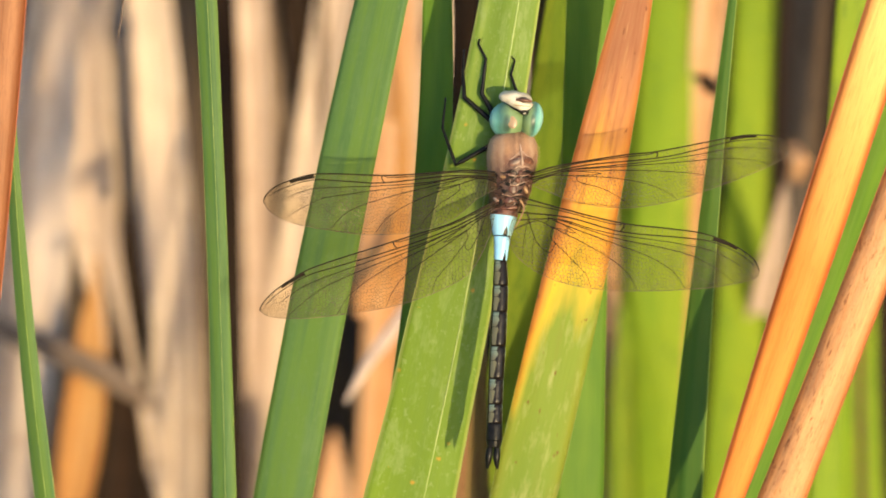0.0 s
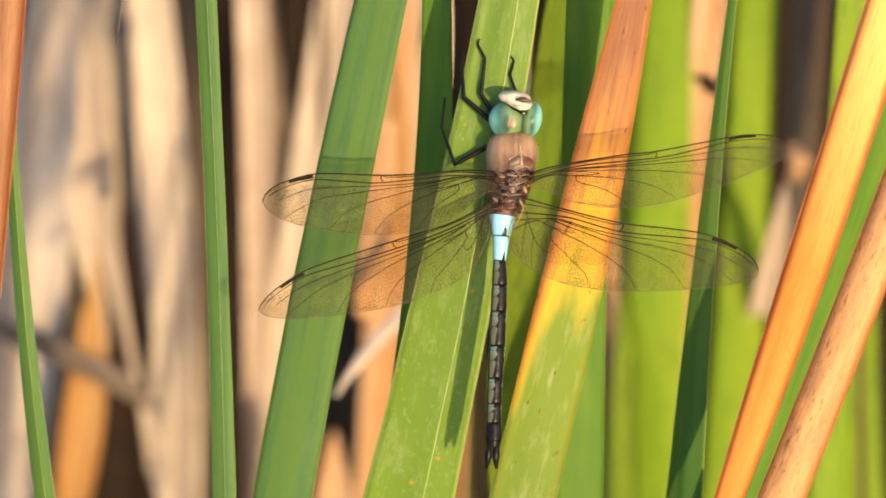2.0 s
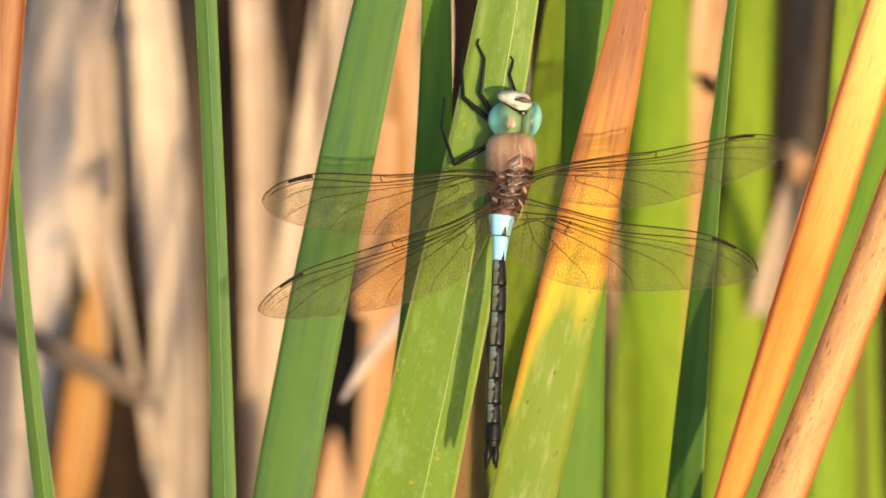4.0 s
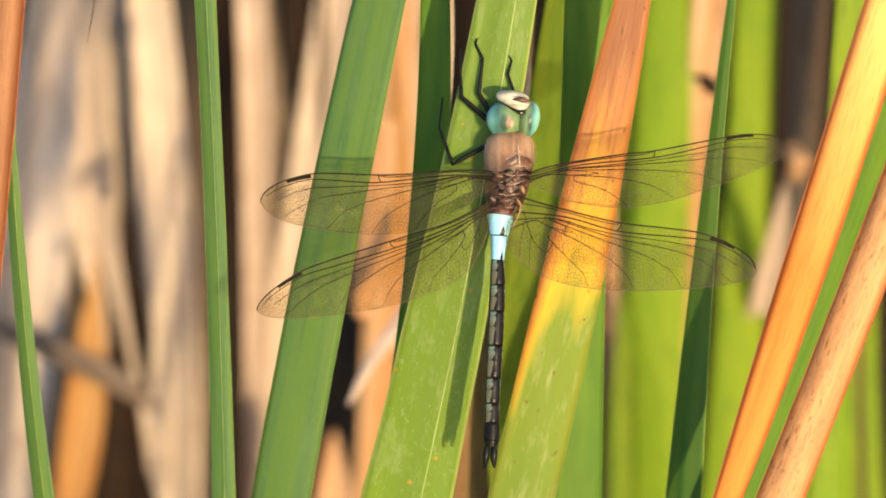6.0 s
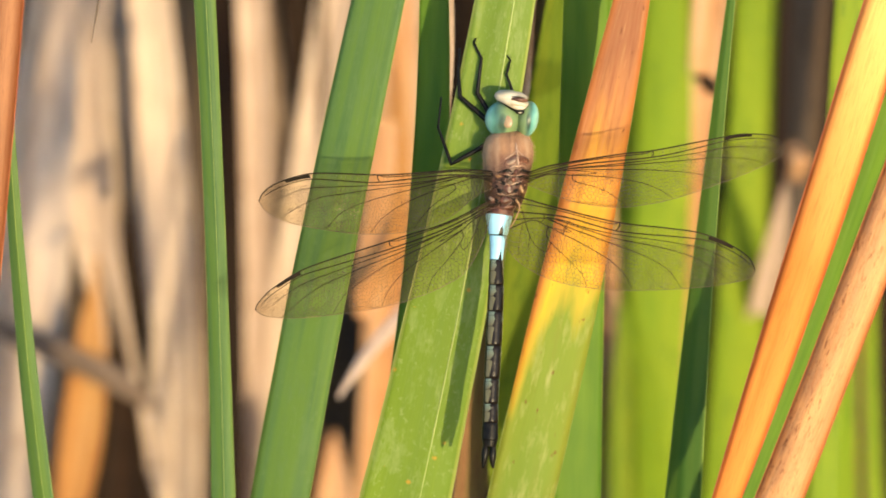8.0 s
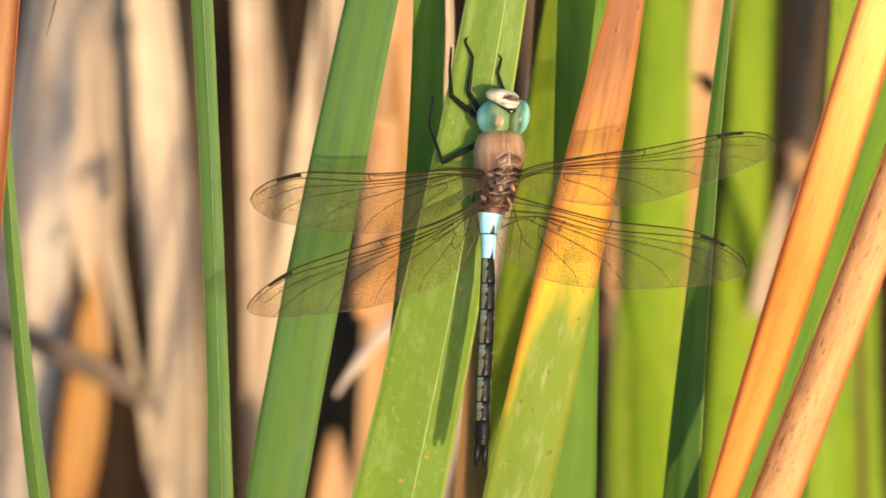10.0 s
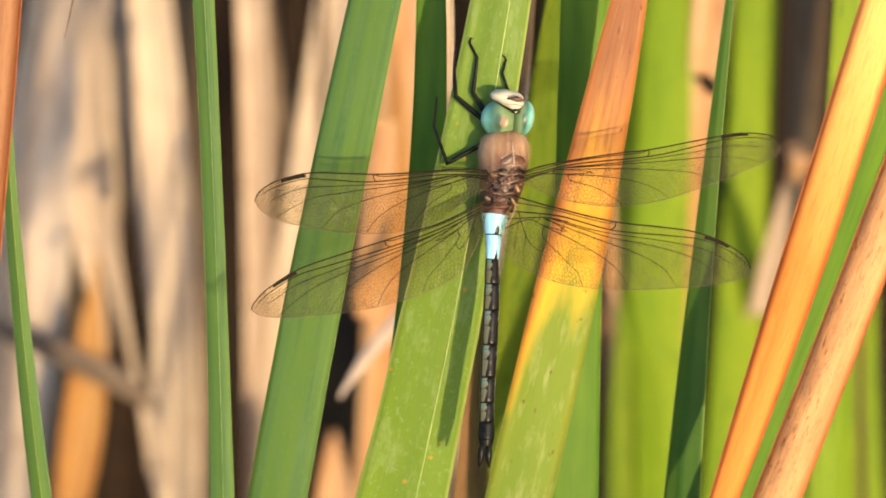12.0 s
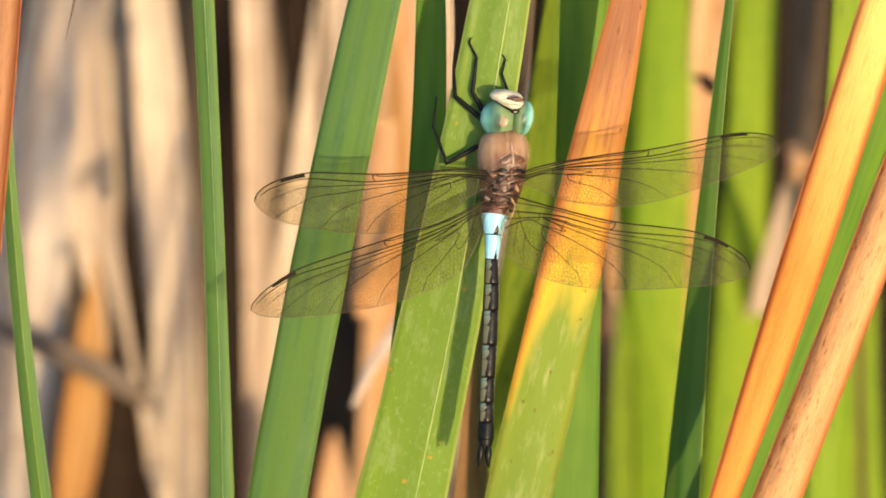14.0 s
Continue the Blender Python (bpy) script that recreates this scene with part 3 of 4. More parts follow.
leaf("near", "green_m", "blade", (92.4, 47.6, 1.0, 7.8), (77.1, 0.0, 12.0, 4.5), (59.5, -48.4, 23.0, 3.1), 10, 0.3, 0.65)
leaf("far", "lime", "flat", (84.9, 51.4, 99.0, 7.6), (82.0, 0.0, 110.0, 6.8), (80.3, -52.3, 121.0, 6.9), 10, 0.4, 0.4)
leaf("stalk", "dry_red", "round", (-84.4, 47.6, 3.0, 9.3), (-89.1, 0.0, 14.0, 9.0), (-95.0, -48.5, 25.0, 8.8), 0, 0.3, 0.5)
leaf("near", "green_a", "fold", (-84.4, 48.0, 13.0, 1.5), (-82.5, 0.0, 24.0, 3.0), (-78.1, -48.9, 35.0, 4.3), -10, 0.1, 0.5)
leaf("near", "green_a", "fold", (-45.3, 47.6, 3.0, 4.2), (-43.6, 0.0, 14.0, 4.0), (-42.6, -48.5, 25.0, 4.8), -10, 0.4, 0.3)
leaf("far", "straw", "cup", (-98.6, 62.5, 379.9, 12.5), (-108.2, 20.2, 400.0, 11.5), (-119.0, -23.1, 420.1, 10.2), 12, 0.6, 0)
leaf("far", "straw", "cup", (-93.6, 61.7, 360.7, 7.0), (-101.8, 0.0, 390.0, 16.5), (-111.6, -64.0, 419.3, 14.7), -8, 0.6, 0)
leaf("far", "straw_cream", "cup", (-88.3, 62.5, 380.9, 9.4), (-89.5, 13.8, 404.0, 12.7), (-79.7, -36.3, 427.1, 4.7), -10, 0.6, 0)
# grey strip where shade lies on the straw, put in by colour
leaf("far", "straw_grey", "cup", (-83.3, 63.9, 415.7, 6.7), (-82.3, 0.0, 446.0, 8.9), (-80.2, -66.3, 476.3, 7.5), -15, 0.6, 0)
# near-black wedge in place of the shade between two straw leaves
leaf("far", "gap_shade", "cup", (-81.7, 16.1, 416.4, 1.7), (-80.1, -8.6, 428.0, 6.7), (-77.9, -41.1, 443.0, 5.0), 0, 0.02, 0)
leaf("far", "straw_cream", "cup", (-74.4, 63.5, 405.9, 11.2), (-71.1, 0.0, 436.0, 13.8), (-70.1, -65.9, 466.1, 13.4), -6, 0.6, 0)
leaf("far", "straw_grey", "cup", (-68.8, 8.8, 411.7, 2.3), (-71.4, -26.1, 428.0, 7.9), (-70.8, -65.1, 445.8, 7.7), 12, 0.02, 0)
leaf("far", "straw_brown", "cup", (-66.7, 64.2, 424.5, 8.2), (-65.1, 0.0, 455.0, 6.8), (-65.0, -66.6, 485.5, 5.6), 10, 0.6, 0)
leaf("far", "gap_shade", "cup", (-55.5, 63.1, 396.0, 6.3), (-54.4, 0.0, 426.0, 6.1), (-53.9, -65.5, 456.0, 4.5), 0, 0.6, 0)
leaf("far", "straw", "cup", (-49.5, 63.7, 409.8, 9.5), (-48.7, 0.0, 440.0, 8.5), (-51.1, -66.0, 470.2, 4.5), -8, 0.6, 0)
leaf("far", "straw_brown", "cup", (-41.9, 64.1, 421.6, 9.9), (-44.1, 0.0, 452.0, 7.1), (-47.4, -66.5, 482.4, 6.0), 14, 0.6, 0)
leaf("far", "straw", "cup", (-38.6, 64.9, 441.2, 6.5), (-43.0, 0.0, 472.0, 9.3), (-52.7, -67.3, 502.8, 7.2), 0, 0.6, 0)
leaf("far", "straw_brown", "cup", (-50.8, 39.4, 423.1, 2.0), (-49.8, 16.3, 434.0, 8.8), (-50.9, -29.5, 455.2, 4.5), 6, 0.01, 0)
leaf("far", "straw_cream", "cup", (-27.2, 63.9, 415.7, 10.4), (-38.7, 0.0, 446.0, 8.9), (-50.9, -66.3, 476.3, 7.5), -5, 0.6, 0)
leaf("far", "gap_shade", "cup", (-35.4, 63.9, 416.4, 11.0), (-34.2, 39.6, 428.0, 8.2), (-34.4, 10.4, 441.6, 3.5), -10, 0.2, 0)
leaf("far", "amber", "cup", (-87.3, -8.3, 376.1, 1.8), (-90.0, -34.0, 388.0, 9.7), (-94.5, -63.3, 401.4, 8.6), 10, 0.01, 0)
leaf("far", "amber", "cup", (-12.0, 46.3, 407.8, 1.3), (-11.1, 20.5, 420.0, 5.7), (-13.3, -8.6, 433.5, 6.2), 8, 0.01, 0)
leaf("far", "gap_shade", "cup", (-85.8, -5.5, 385.3, 0.7), (-81.1, -37.2, 400.0, 7.7), (-81.7, -63.7, 412.2, 15.5), -10, 0.01, 0)
leaf("far", "straw_brown", "cup", (-94.1, 1.6, 419.0, 4.1), (-98.6, -26.2, 432.0, 5.3), (-103.8, -65.2, 449.9, 5.3), 8, 0.02, 0)
leaf("far", "lime_shade", "flat", (43.4, -20.4, 325.4, 2.5), (44.2, -41.2, 335.0, 7.4), (44.7, -61.1, 344.1, 8.6), 10, 0.01, 0.1)
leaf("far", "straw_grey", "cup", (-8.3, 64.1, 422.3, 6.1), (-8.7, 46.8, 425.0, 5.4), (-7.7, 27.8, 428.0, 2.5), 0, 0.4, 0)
leaf("far", "russet", "cup", (20.2, 50.4, 74.0, 2.5), (19.6, 33.5, 82.0, 2.9), (18.5, 16.3, 90.0, 1.9), -10, 0.4, 0.1)
leaf("far", "straw", "cup", (1.3, 49.6, 52.1, 1.6), (1.0, 32.9, 60.0, 1.7), (-0.5, 18.3, 66.9, 1.4), 0, 0.3, 0)
leaf("far", "straw", "cup", (82.7, 14.5, 323.7, 1.4), (81.1, -1.2, 346.0, 6.4), (77.1, -28.2, 382.9, 5.4), 0, 0.004, 0)
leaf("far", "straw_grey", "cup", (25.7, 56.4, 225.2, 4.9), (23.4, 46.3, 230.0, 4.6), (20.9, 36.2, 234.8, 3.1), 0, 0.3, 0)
leaf("far", "lime", "flat", (47.5, -16.2, 321.8, 2.2), (50.4, -38.3, 332.0, 8.5), (51.6, -61.0, 342.4, 9.7), -12, 0.01, 0.1)
leaf("far", "amber", "cup", (102.1, 60.7, 335.0, 1.7), (102.0, 0.0, 345.0, 2.2), (103.5, -61.5, 355.0, 2.2), 0, 0.3, 0)
leaf("far", "gap_shade", "cup", (109.7, 60.1, 320.0, 3.0), (107.4, 0.0, 330.0, 4.1), (110.1, -60.9, 340.0, 5.2), 0, 0.3, 0)
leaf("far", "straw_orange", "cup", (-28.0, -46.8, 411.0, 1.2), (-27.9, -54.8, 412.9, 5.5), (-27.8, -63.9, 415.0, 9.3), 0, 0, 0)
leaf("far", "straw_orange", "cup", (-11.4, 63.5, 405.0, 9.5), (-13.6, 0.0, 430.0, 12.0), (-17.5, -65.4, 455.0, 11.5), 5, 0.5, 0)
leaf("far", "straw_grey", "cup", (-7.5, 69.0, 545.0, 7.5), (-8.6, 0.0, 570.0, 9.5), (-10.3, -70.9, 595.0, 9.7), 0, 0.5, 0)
leaf("far", "gap_shade", "cup", (6.0, 69.0, 545.0, 8.6), (6.5, 0.0, 570.0, 7.9), (7.4, -70.9, 595.0, 9.7), 10, 0.5, 0)
leaf("far", "russet", "cup", (8.6, 49.9, 59.0, 2.3), (7.3, 0.0, 74.0, 2.9), (5.6, -51.0, 89.0, 7.4), 10, 0.5, 0)
# a lime leaf in shadow, its shade painted with the darker green
leaf("far", "lime_shade", "flat", (23.0, 50.3, 70.1, 4.2), (18.8, 0.0, 94.0, 12.2), (13.4, -52.2, 117.9, 14.8), 15, 0.5, 0.1)
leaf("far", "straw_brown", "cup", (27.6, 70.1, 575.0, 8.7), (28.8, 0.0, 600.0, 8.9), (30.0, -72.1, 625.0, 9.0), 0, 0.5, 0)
leaf("far", "lime", "flat", (54.6, 60.3, 325.0, 12.3), (53.1, 0.0, 345.0, 14.5), (50.3, -61.9, 365.0, 16.2), 0, 0.6, 0.1)
leaf("far", "lime", "flat", (44.5, 63.1, 395.0, 10.0), (49.5, 0.0, 420.0, 10.2), (53.2, -65.0, 445.0, 10.3), 20, 0.6, 0.1)
leaf("far", "straw_orange", "cup", (64.9, 60.4, 325.0, 9.1), (61.3, 0.0, 350.0, 4.7), (60.0, -62.3, 375.0, 3.8), 0, 0.5, 0)
leaf("far", "lime", "flat", (76.7, 60.8, 337.5, 10.5), (74.8, 0.0, 360.0, 12.2), (71.9, -62.6, 382.5, 14.0), 10, 0.6, 0.1)
leaf("far", "ashen", "cup", (91.3, 63.1, 395.0, 12.2), (89.8, 0.0, 420.0, 10.9), (87.9, -65.0, 445.0, 10.3), 10, 0.6, 0)
leaf("far", "gap_shade", "cup", (82.8, 60.7, 335.0, 2.4), (82.0, 0.0, 360.0, 3.0), (81.4, -62.7, 385.0, 3.4), 0, 0.6, 0)
leaf("far", "lime", "flat", (110.5, 61.2, 347.5, 11.1), (104.3, 0.0, 370.0, 12.7), (96.5, -63.0, 392.5, 12.9), 10, 0.6, 0.1)
leaf("far", "lime", "flat", (119.6, 63.5, 405.0, 13.0), (115.2, 0.0, 430.0, 12.4), (111.4, -65.4, 455.0, 13.4), 10, 0.6, 0.1)
leaf("far", "straw_orange", "cup", (41.2, -10.2, 335.7, 2.6), (41.2, -27.5, 340.0, 3.7), (40.8, -44.1, 344.1, 2.0), 0, 0.03, 0)
# added leaf whose brown stands in for shadow low on the left
leaf("far", "straw_brown", "cup", (-89.5, 1.7, 539.5, 1.9), (-88.4, -32.8, 549.5, 9.4), (-87.1, -69.6, 560.0, 15.8), -10, 0, 0)
HOST_AT = host.location.copy()


# ---- the reed bed around and behind ----
def thicket(name, label, mat, count, zone, seed, tall=(0.9, 1.7), lean=0.13):
    """Many uncounted upright leaves, joined: each a bent, tapering strip with a fold."""
    rng = random.Random(seed)
    x0, x1, y0, y1 = zone
    verts, faces, uvs = [], [], []
    for _ in range(count):
        x, y = rng.uniform(x0, x1), rng.uniform(y0, y1)
        high, w = rng.uniform(*tall), rng.uniform(0.005, 0.009)
        lx, ly = rng.gauss(0, lean), rng.gauss(0.05, lean * 0.8)
        a = rng.uniform(-0.8, 0.8)
        side = Vector((math.cos(a), math.sin(a), 0))
        out = Vector((side.y, -side.x, 0))
        n = 9
        first = len(verts)
        for i in range(n + 1):
            t = i / n
            p = Vector((x + lx * high * t ** 1.6, y + ly * high * t ** 1.6, high * t - 0.02))
            half = w * (1 - t ** 3) + 0.0003
            verts += [p - side * half, p + out * half * 0.4, p + side * half]
            uvs += [(0.0, high * t), (0.5, high * t), (1.0, high * t)]
        for i in range(n):
            k = first + 3 * i
            faces += [(k, k + 1, k + 4, k + 3), (k + 1, k + 2, k + 5, k + 4)]
    me = bpy.data.meshes.new(name)
    me.from_pydata(verts, [], faces)
    layer = me.uv_layers.new(name="blade")
    layer.data.foreach_set("uv", [c for l in me.loops for c in uvs[l.vertex_index]])
    me.materials.append(MAT[mat])
    ob = new(name, me)
    return tagged(ob, label, "reeds", kind="stuff")


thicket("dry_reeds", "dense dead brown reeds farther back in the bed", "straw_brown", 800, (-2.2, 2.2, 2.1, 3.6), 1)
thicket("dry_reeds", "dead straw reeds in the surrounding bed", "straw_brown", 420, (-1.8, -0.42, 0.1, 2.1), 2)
thicket("green_reeds", "green reeds mixed among the dead ones", "green_d", 350, (0.0, 2.2, 2.1, 3.4), 3)
thicket("green_reeds", "dense green reeds beside the nearer leaves", "green_d", 420, (0.36, 1.8, 0.2, 2.1), 4)


# ---- loose and bent leaves ----
def strip(name, label, mat, pts, widths, lean, origin):
    """A thin curling leaf end, along points, as a thing whose origin is its pivot."""
    path = smooth_path(pts, 10)
    n = len(path)
    bm = bmesh.new()
    uv = bm.loops.layers.uv.new("blade")
    info, grid = {}, []
    for i, p in enumerate(path):
        t = (path[min(i + 1, n - 1)] - path[max(i - 1, 0)]).normalized()
        side = (lean - t * lean.dot(t)).normalized()
        out = side.cross(t)
        f = i / (n - 1) * (len(widths) - 1)
        j = min(int(f), len(widths) - 2)
        half = (widths[j] + (widths[j + 1] - widths[j]) * (f - j)) / 2000
        row = []
        for k in range(5):
            x = -1 + k / 2
            v = bm.verts.new(p + side * x * half + out * (0.3 * half * x * x) - origin)
            info[v] = ((x + 1) / 2, i * 0.003)
            row.append(v)
        for k in range(4, -1, -1):
            x = -1 + k / 2
            v = bm.verts.new(p + side * x * half * 0.98 + out * (0.3 * half * x * x - min(0.0004, half)) - origin)
            info[v] = ((x + 1) / 2, i * 0.003)
            row.append(v)
        grid.append(row)
    for a, b in zip(grid, grid[1:]):
        for k in range(10):
            bm.faces.new((a[k], a[(k + 1) % 10], b[(k + 1) % 10], b[k]))
    bm.faces.new(grid[0])
    bm.faces.new(grid[-1][::-1])
    for f in bm.faces:
        for l in f.loops:
            l[uv].uv = info[l.vert]
    thing = new(name)
    thing.location = origin
    tagged(thing, label, "leaf")
    part("blade", bm, mat, thing)
    return thing


# ---- the dragonfly ----
PERCH = at(13.4, 13.0, 0.0)
BODY = Matrix((RIGHT, UP, -AWAY)).transposed().to_4x4()
BODY.translation = PERCH


def mm(*p):
    return Vector(p) / 1000


def inside(poly, x, y):
    n, hit = len(poly), False
    for i in range(n):
        (x0, y0), (x1, y1) = poly[i], poly[(i + 1) % n]
        if (y0 > y) != (y1 > y) and x < (x1 - x0) * (y - y0) / (y1 - y0) + x0:
            hit = not hit
    return hit


def wing(name, fly, lead, trail, lift, hind):
    """A wing between its leading and trailing edge (mm): membrane, main veins, network of cells and dark stigma."""
    lead = [Vector((*p, 0)) for p in lead]
    trail = [Vector((*p, 0)) for p in trail]
    up = smooth_path(lead, 10)
    low = smooth_path(trail, 9)

    def on(line, t):
        f = max(0.0, min(1.0, t)) * (len(line) - 1)
        j = min(int(f), len(line) - 2)
        return line[j].lerp(line[j + 1], f - j)

    root, tip = up[0], up[-1]
    span = (tip - root).normalized()
    reach = (tip - root).length

    def by_span(line, t):
        """The place on an edge at the share t of the way to the tip."""
        want = t * reach
        best = None
        for p, q in zip(line, line[1:]):
            s0, s1 = (p - root).dot(span), (q - root).dot(span)
            if (s0 <= want <= s1) or (s1 <= want <= s0):
                best = p.lerp(q, (want - s0) / (s1 - s0) if s1 != s0 else 0)
        return best or (line[0] if t < 0.5 else line[-1])

    def height(p):
        s = (p - root).dot(span) / reach
        return lift * s + 0.25 * math.sin(s * 3.0)

    def put(p, dz=0.0):
        return mm(p.x, p.y, 2.6 + height(p) + dz)

    def w(t, v):
        return by_span(up, t).lerp(by_span(low, t), v)

    thing = new(name)
    thing.parent = fly
    # membrane
    bm = bmesh.new()
    n, m = 60, 12
    grid = []
    for i in range(n + 1):
        a, b = on(up, i / n), on(low, i / n)
        grid.append([bm.verts.new(put(a.lerp(b, k / m))) for k in range(m + 1)])
    for r0, r1 in zip(grid, grid[1:]):
        for k in range(m):
            bm.faces.new((r0[k], r0[k + 1], r1[k + 1], r1[k]))
    bmesh.ops.remove_doubles(bm, verts=bm.verts, dist=1e-6)
    part("membrane", bm, "membrane", thing, "clear amber-tinted membrane")
    # main veins: costa and rear margin, then the lengthwise veins from the root outwards
    bm = bmesh.new()

    def vein(pts, r0, r1, into=None):
        pts = smooth_path(pts, 6)
        k = len(pts) - 1
        tube(into or bm, [put(p, 0.05) for p in pts], [(r0 + (r1 - r0) * i / k) / 780 for i in range(k + 1)], 5)

    vein(lead, 0.125, 0.085)
    nod = 0.49 if not hind else 0.42
    vein([w(0.0, 0.13)] + [w(t, 0.035) for t in (nod * 0.35, nod * 0.7, nod * 0.93)] + [w(nod, 0.0)], 0.085, 0.07)
    vein([w(nod, -0.01), w(nod + 0.004, 0.06), w(nod - 0.006, 0.125)], 0.11, 0.07)
    vein([w(t, v) for t, v in ((0.0, 0.34), (0.2, 0.10), (nod, 0.125), (0.65, 0.12), (0.78, 0.10), (0.9, 0.13), (0.97, 0.2))], 0.12, 0.06)
    vein([w(t, v) for t, v in ((0.0, 0.52), (0.16, 0.165), (0.3, 0.17), (nod, 0.175), (0.65, 0.22), (0.8, 0.27), (0.93, 0.45))], 0.10, 0.045)
    fan = ((0.16, 0.165), (0.32, 0.20), (nod, 0.235), (0.62, 0.32), (0.75, 0.44), (0.86, 0.68), (0.92, 0.97))
    vein([w(*p) for p in fan], 0.085, 0.04)
    vein([w(*p) for p in ((0.14, 0.20), (0.28, 0.245), (0.42, 0.32), (0.55, 0.45), (0.66, 0.66), (0.735, 0.98))], 0.085, 0.04)
    # the triangle near the root and what fans out from it
    tri = (0.17, 0.33) if not hind else (0.145, 0.30)
    vein([w(0.0, 0.74), w(0.08, 0.30), w(*tri)], 0.10, 0.07)
    vein([w(*tri), w(tri[0] + 0.10, tri[1] - 0.02), w(tri[0] - 0.01, tri[1] - 0.13)], 0.06, 0.05)
    vein([w(*tri), w(0.3, 0.40), w(0.42, 0.55), w(0.5, 0.75), w(0.55, 0.98)], 0.075, 0.04)
    vein([w(tri[0] + 0.005, tri[1] + 0.01), w(tri[0] + 0.015, tri[1] + 0.16), w(tri[0] + 0.10, 0.62), w(0.33, 0.80), w(0.37, 0.98)], 0.07, 0.035)
    vein([w(0.12, 0.155), w(0.125, 0.22), w(0.115, 0.28)], 0.07, 0.06)
    if hind:
        vein([w(0.03, 0.22), w(0.07, 0.45), w(0.115, 0.62), w(0.17, 0.66), w(0.18, 0.5)], 0.065, 0.045)
        vein([w(0.09, 0.53), w(0.10, 0.75), w(0.12, 0.97)], 0.05, 0.03)
        vein([w(0.045, 0.36), w(0.055, 0.7), w(0.07, 0.95)], 0.05, 0.03)
    part("main_vein", bm, "vein", thing, "dark brown lengthwise wing veins")
    bm = bmesh.new()
    vein(trail, 0.04, 0.05, bm)
    part("rear_margin", bm, "vein_amber", thing, "thin pale brown rear margin")
    # cells: an uneven honeycomb, finer towards the tip
    bm = bmesh.new()
    poly = [(p.x, p.y) for p in up] + [(p.x, p.y) for p in low[::-1]]
    chord = Vector((-span.y, span.x, 0))
    if chord.dot(w(0.5, 1.0) - w(0.5, 0.0)) < 0:
        chord = -chord
    rng = random.Random(len(name) * 7 + int(abs(root.x) * 10) + hind)
    size = 0.325
    pts, edges = {}, []
    dx, dy = size * math.sqrt(3), size * 1.5
    for j in range(-10, int(25 / dy)):
        for i in range(-6, int(57 / dx)):
            cx, cy = i * dx + (j % 2) * dx / 2, j * dy - 8
            ring = []
            for k in range(6):
                ang = math.pi / 6 + k * math.pi / 3
                x, y = cx + size * math.cos(ang), cy + size * math.sin(ang)
                key = (round(x * 20), round(y * 20))
                if key not in pts:
                    warp = Vector((noise.noise((x * 0.45, y * 0.45, hind)), noise.noise((x * 0.45, y * 0.45, 5 + hind)), 0)) * 0.6
                    grow = 1.75 - 0.019 * x
                    far = 58 * (max(x, 0.0) / 57) ** 0.80 if x > 0 else x * 1.6
                    pts[key] = (root + span * (far + warp.x + rng.uniform(-0.13, 0.13))
                                + chord * ((y * 0.95 + warp.y) * grow + rng.uniform(-0.13, 0.13)))
                ring.append(key)
            for k in range(3):
                edges.append((ring[k], ring[k + 1]))
    keep = {k: inside(poly, p.x, p.y) for k, p in pts.items()}
    for a, b in edges:
        if not (keep[a] or keep[b]):
            continue
        p, q = pts[a], pts[b]
        if not keep[a]:
            p, q = q, p
        if not (keep[a] and keep[b]):
            lo, hi = 0.0, 1.0
            for _ in range(7):
                md = (lo + hi) / 2
                c = p.lerp(q, md)
                if inside(poly, c.x, c.y):
                    lo = md
                else:
                    hi = md
            q = p.lerp(q, lo)
        # the strips behind the leading edge have straight crossbars instead
        mid = (p + q) / 2
        s = (mid - root).dot(span) / reach
        edge = by_span(up, s)
        deep = (by_span(low, s) - edge).length
        if s < 0.92 and (mid - edge).length < (0.25 if s < 0.7 else 0.2) * deep:
            continue
        tube(bm, [put(p, 0.03), put(q, 0.03)], [rng.uniform(0.000032, 0.000048)] * 2, 3, False)
    for i in range(40):
        t = 0.06 + i * 0.0215 + rng.uniform(-0.004, 0.004)
        if 0.78 < t < 0.88:
            continue
        tube(bm, [put(w(t, 0.0), 0.03), put(w(t + 0.003, 0.11), 0.03)], [0.00003] * 2, 3, False)
        tube(bm, [put(w(t + 0.009, 0.12), 0.03), put(w(t + 0.012, 0.175 + 0.2 * max(0, t - 0.55)), 0.03)], [0.000028] * 2, 3, False)
        if t > 0.2:
            tube(bm, [put(w(t + 0.005, 0.175 + 0.2 * max(0, t - 0.55)), 0.03), put(w(t + 0.012, 0.24 + 0.3 * max(0, t - 0.5)), 0.03)], [0.000026] * 2, 3, False)
    part("vein_net", bm, "vein_net", thing, "fine brown net of wing cells")
    # stigma
    bm = bmesh.new()
    t0, t1 = (0.778, 0.882) if not hind else (0.785, 0.89)
    top = [w(t0 + (t1 - t0) * k / 6, -0.01) for k in range(7)]
    bot = [w(t0 + (t1 - t0) * k / 6 - 0.004, 0.075) for k in range(7)]
    f0 = [bm.verts.new(put(p, 0.12)) for p in top]
    f1 = [bm.verts.new(put(p, 0.12)) for p in bot]
    g0 = [bm.verts.new(put(p, -0.08)) for p in top]
    g1 = [bm.verts.new(put(p, -0.08)) for p in bot]
    for k in range(6):
        for q in ((f0[k], f0[k + 1], f1[k + 1], f1[k]), (g0[k + 1], g0[k], g1[k], g1[k + 1]),
                  (g0[k], g0[k + 1], f0[k + 1], f0[k]), (f1[k], f1[k + 1], g1[k + 1], g1[k])):
            bm.faces.new(q)
    bm.faces.new((f0[0], f1[0], g1[0], g0[0]))
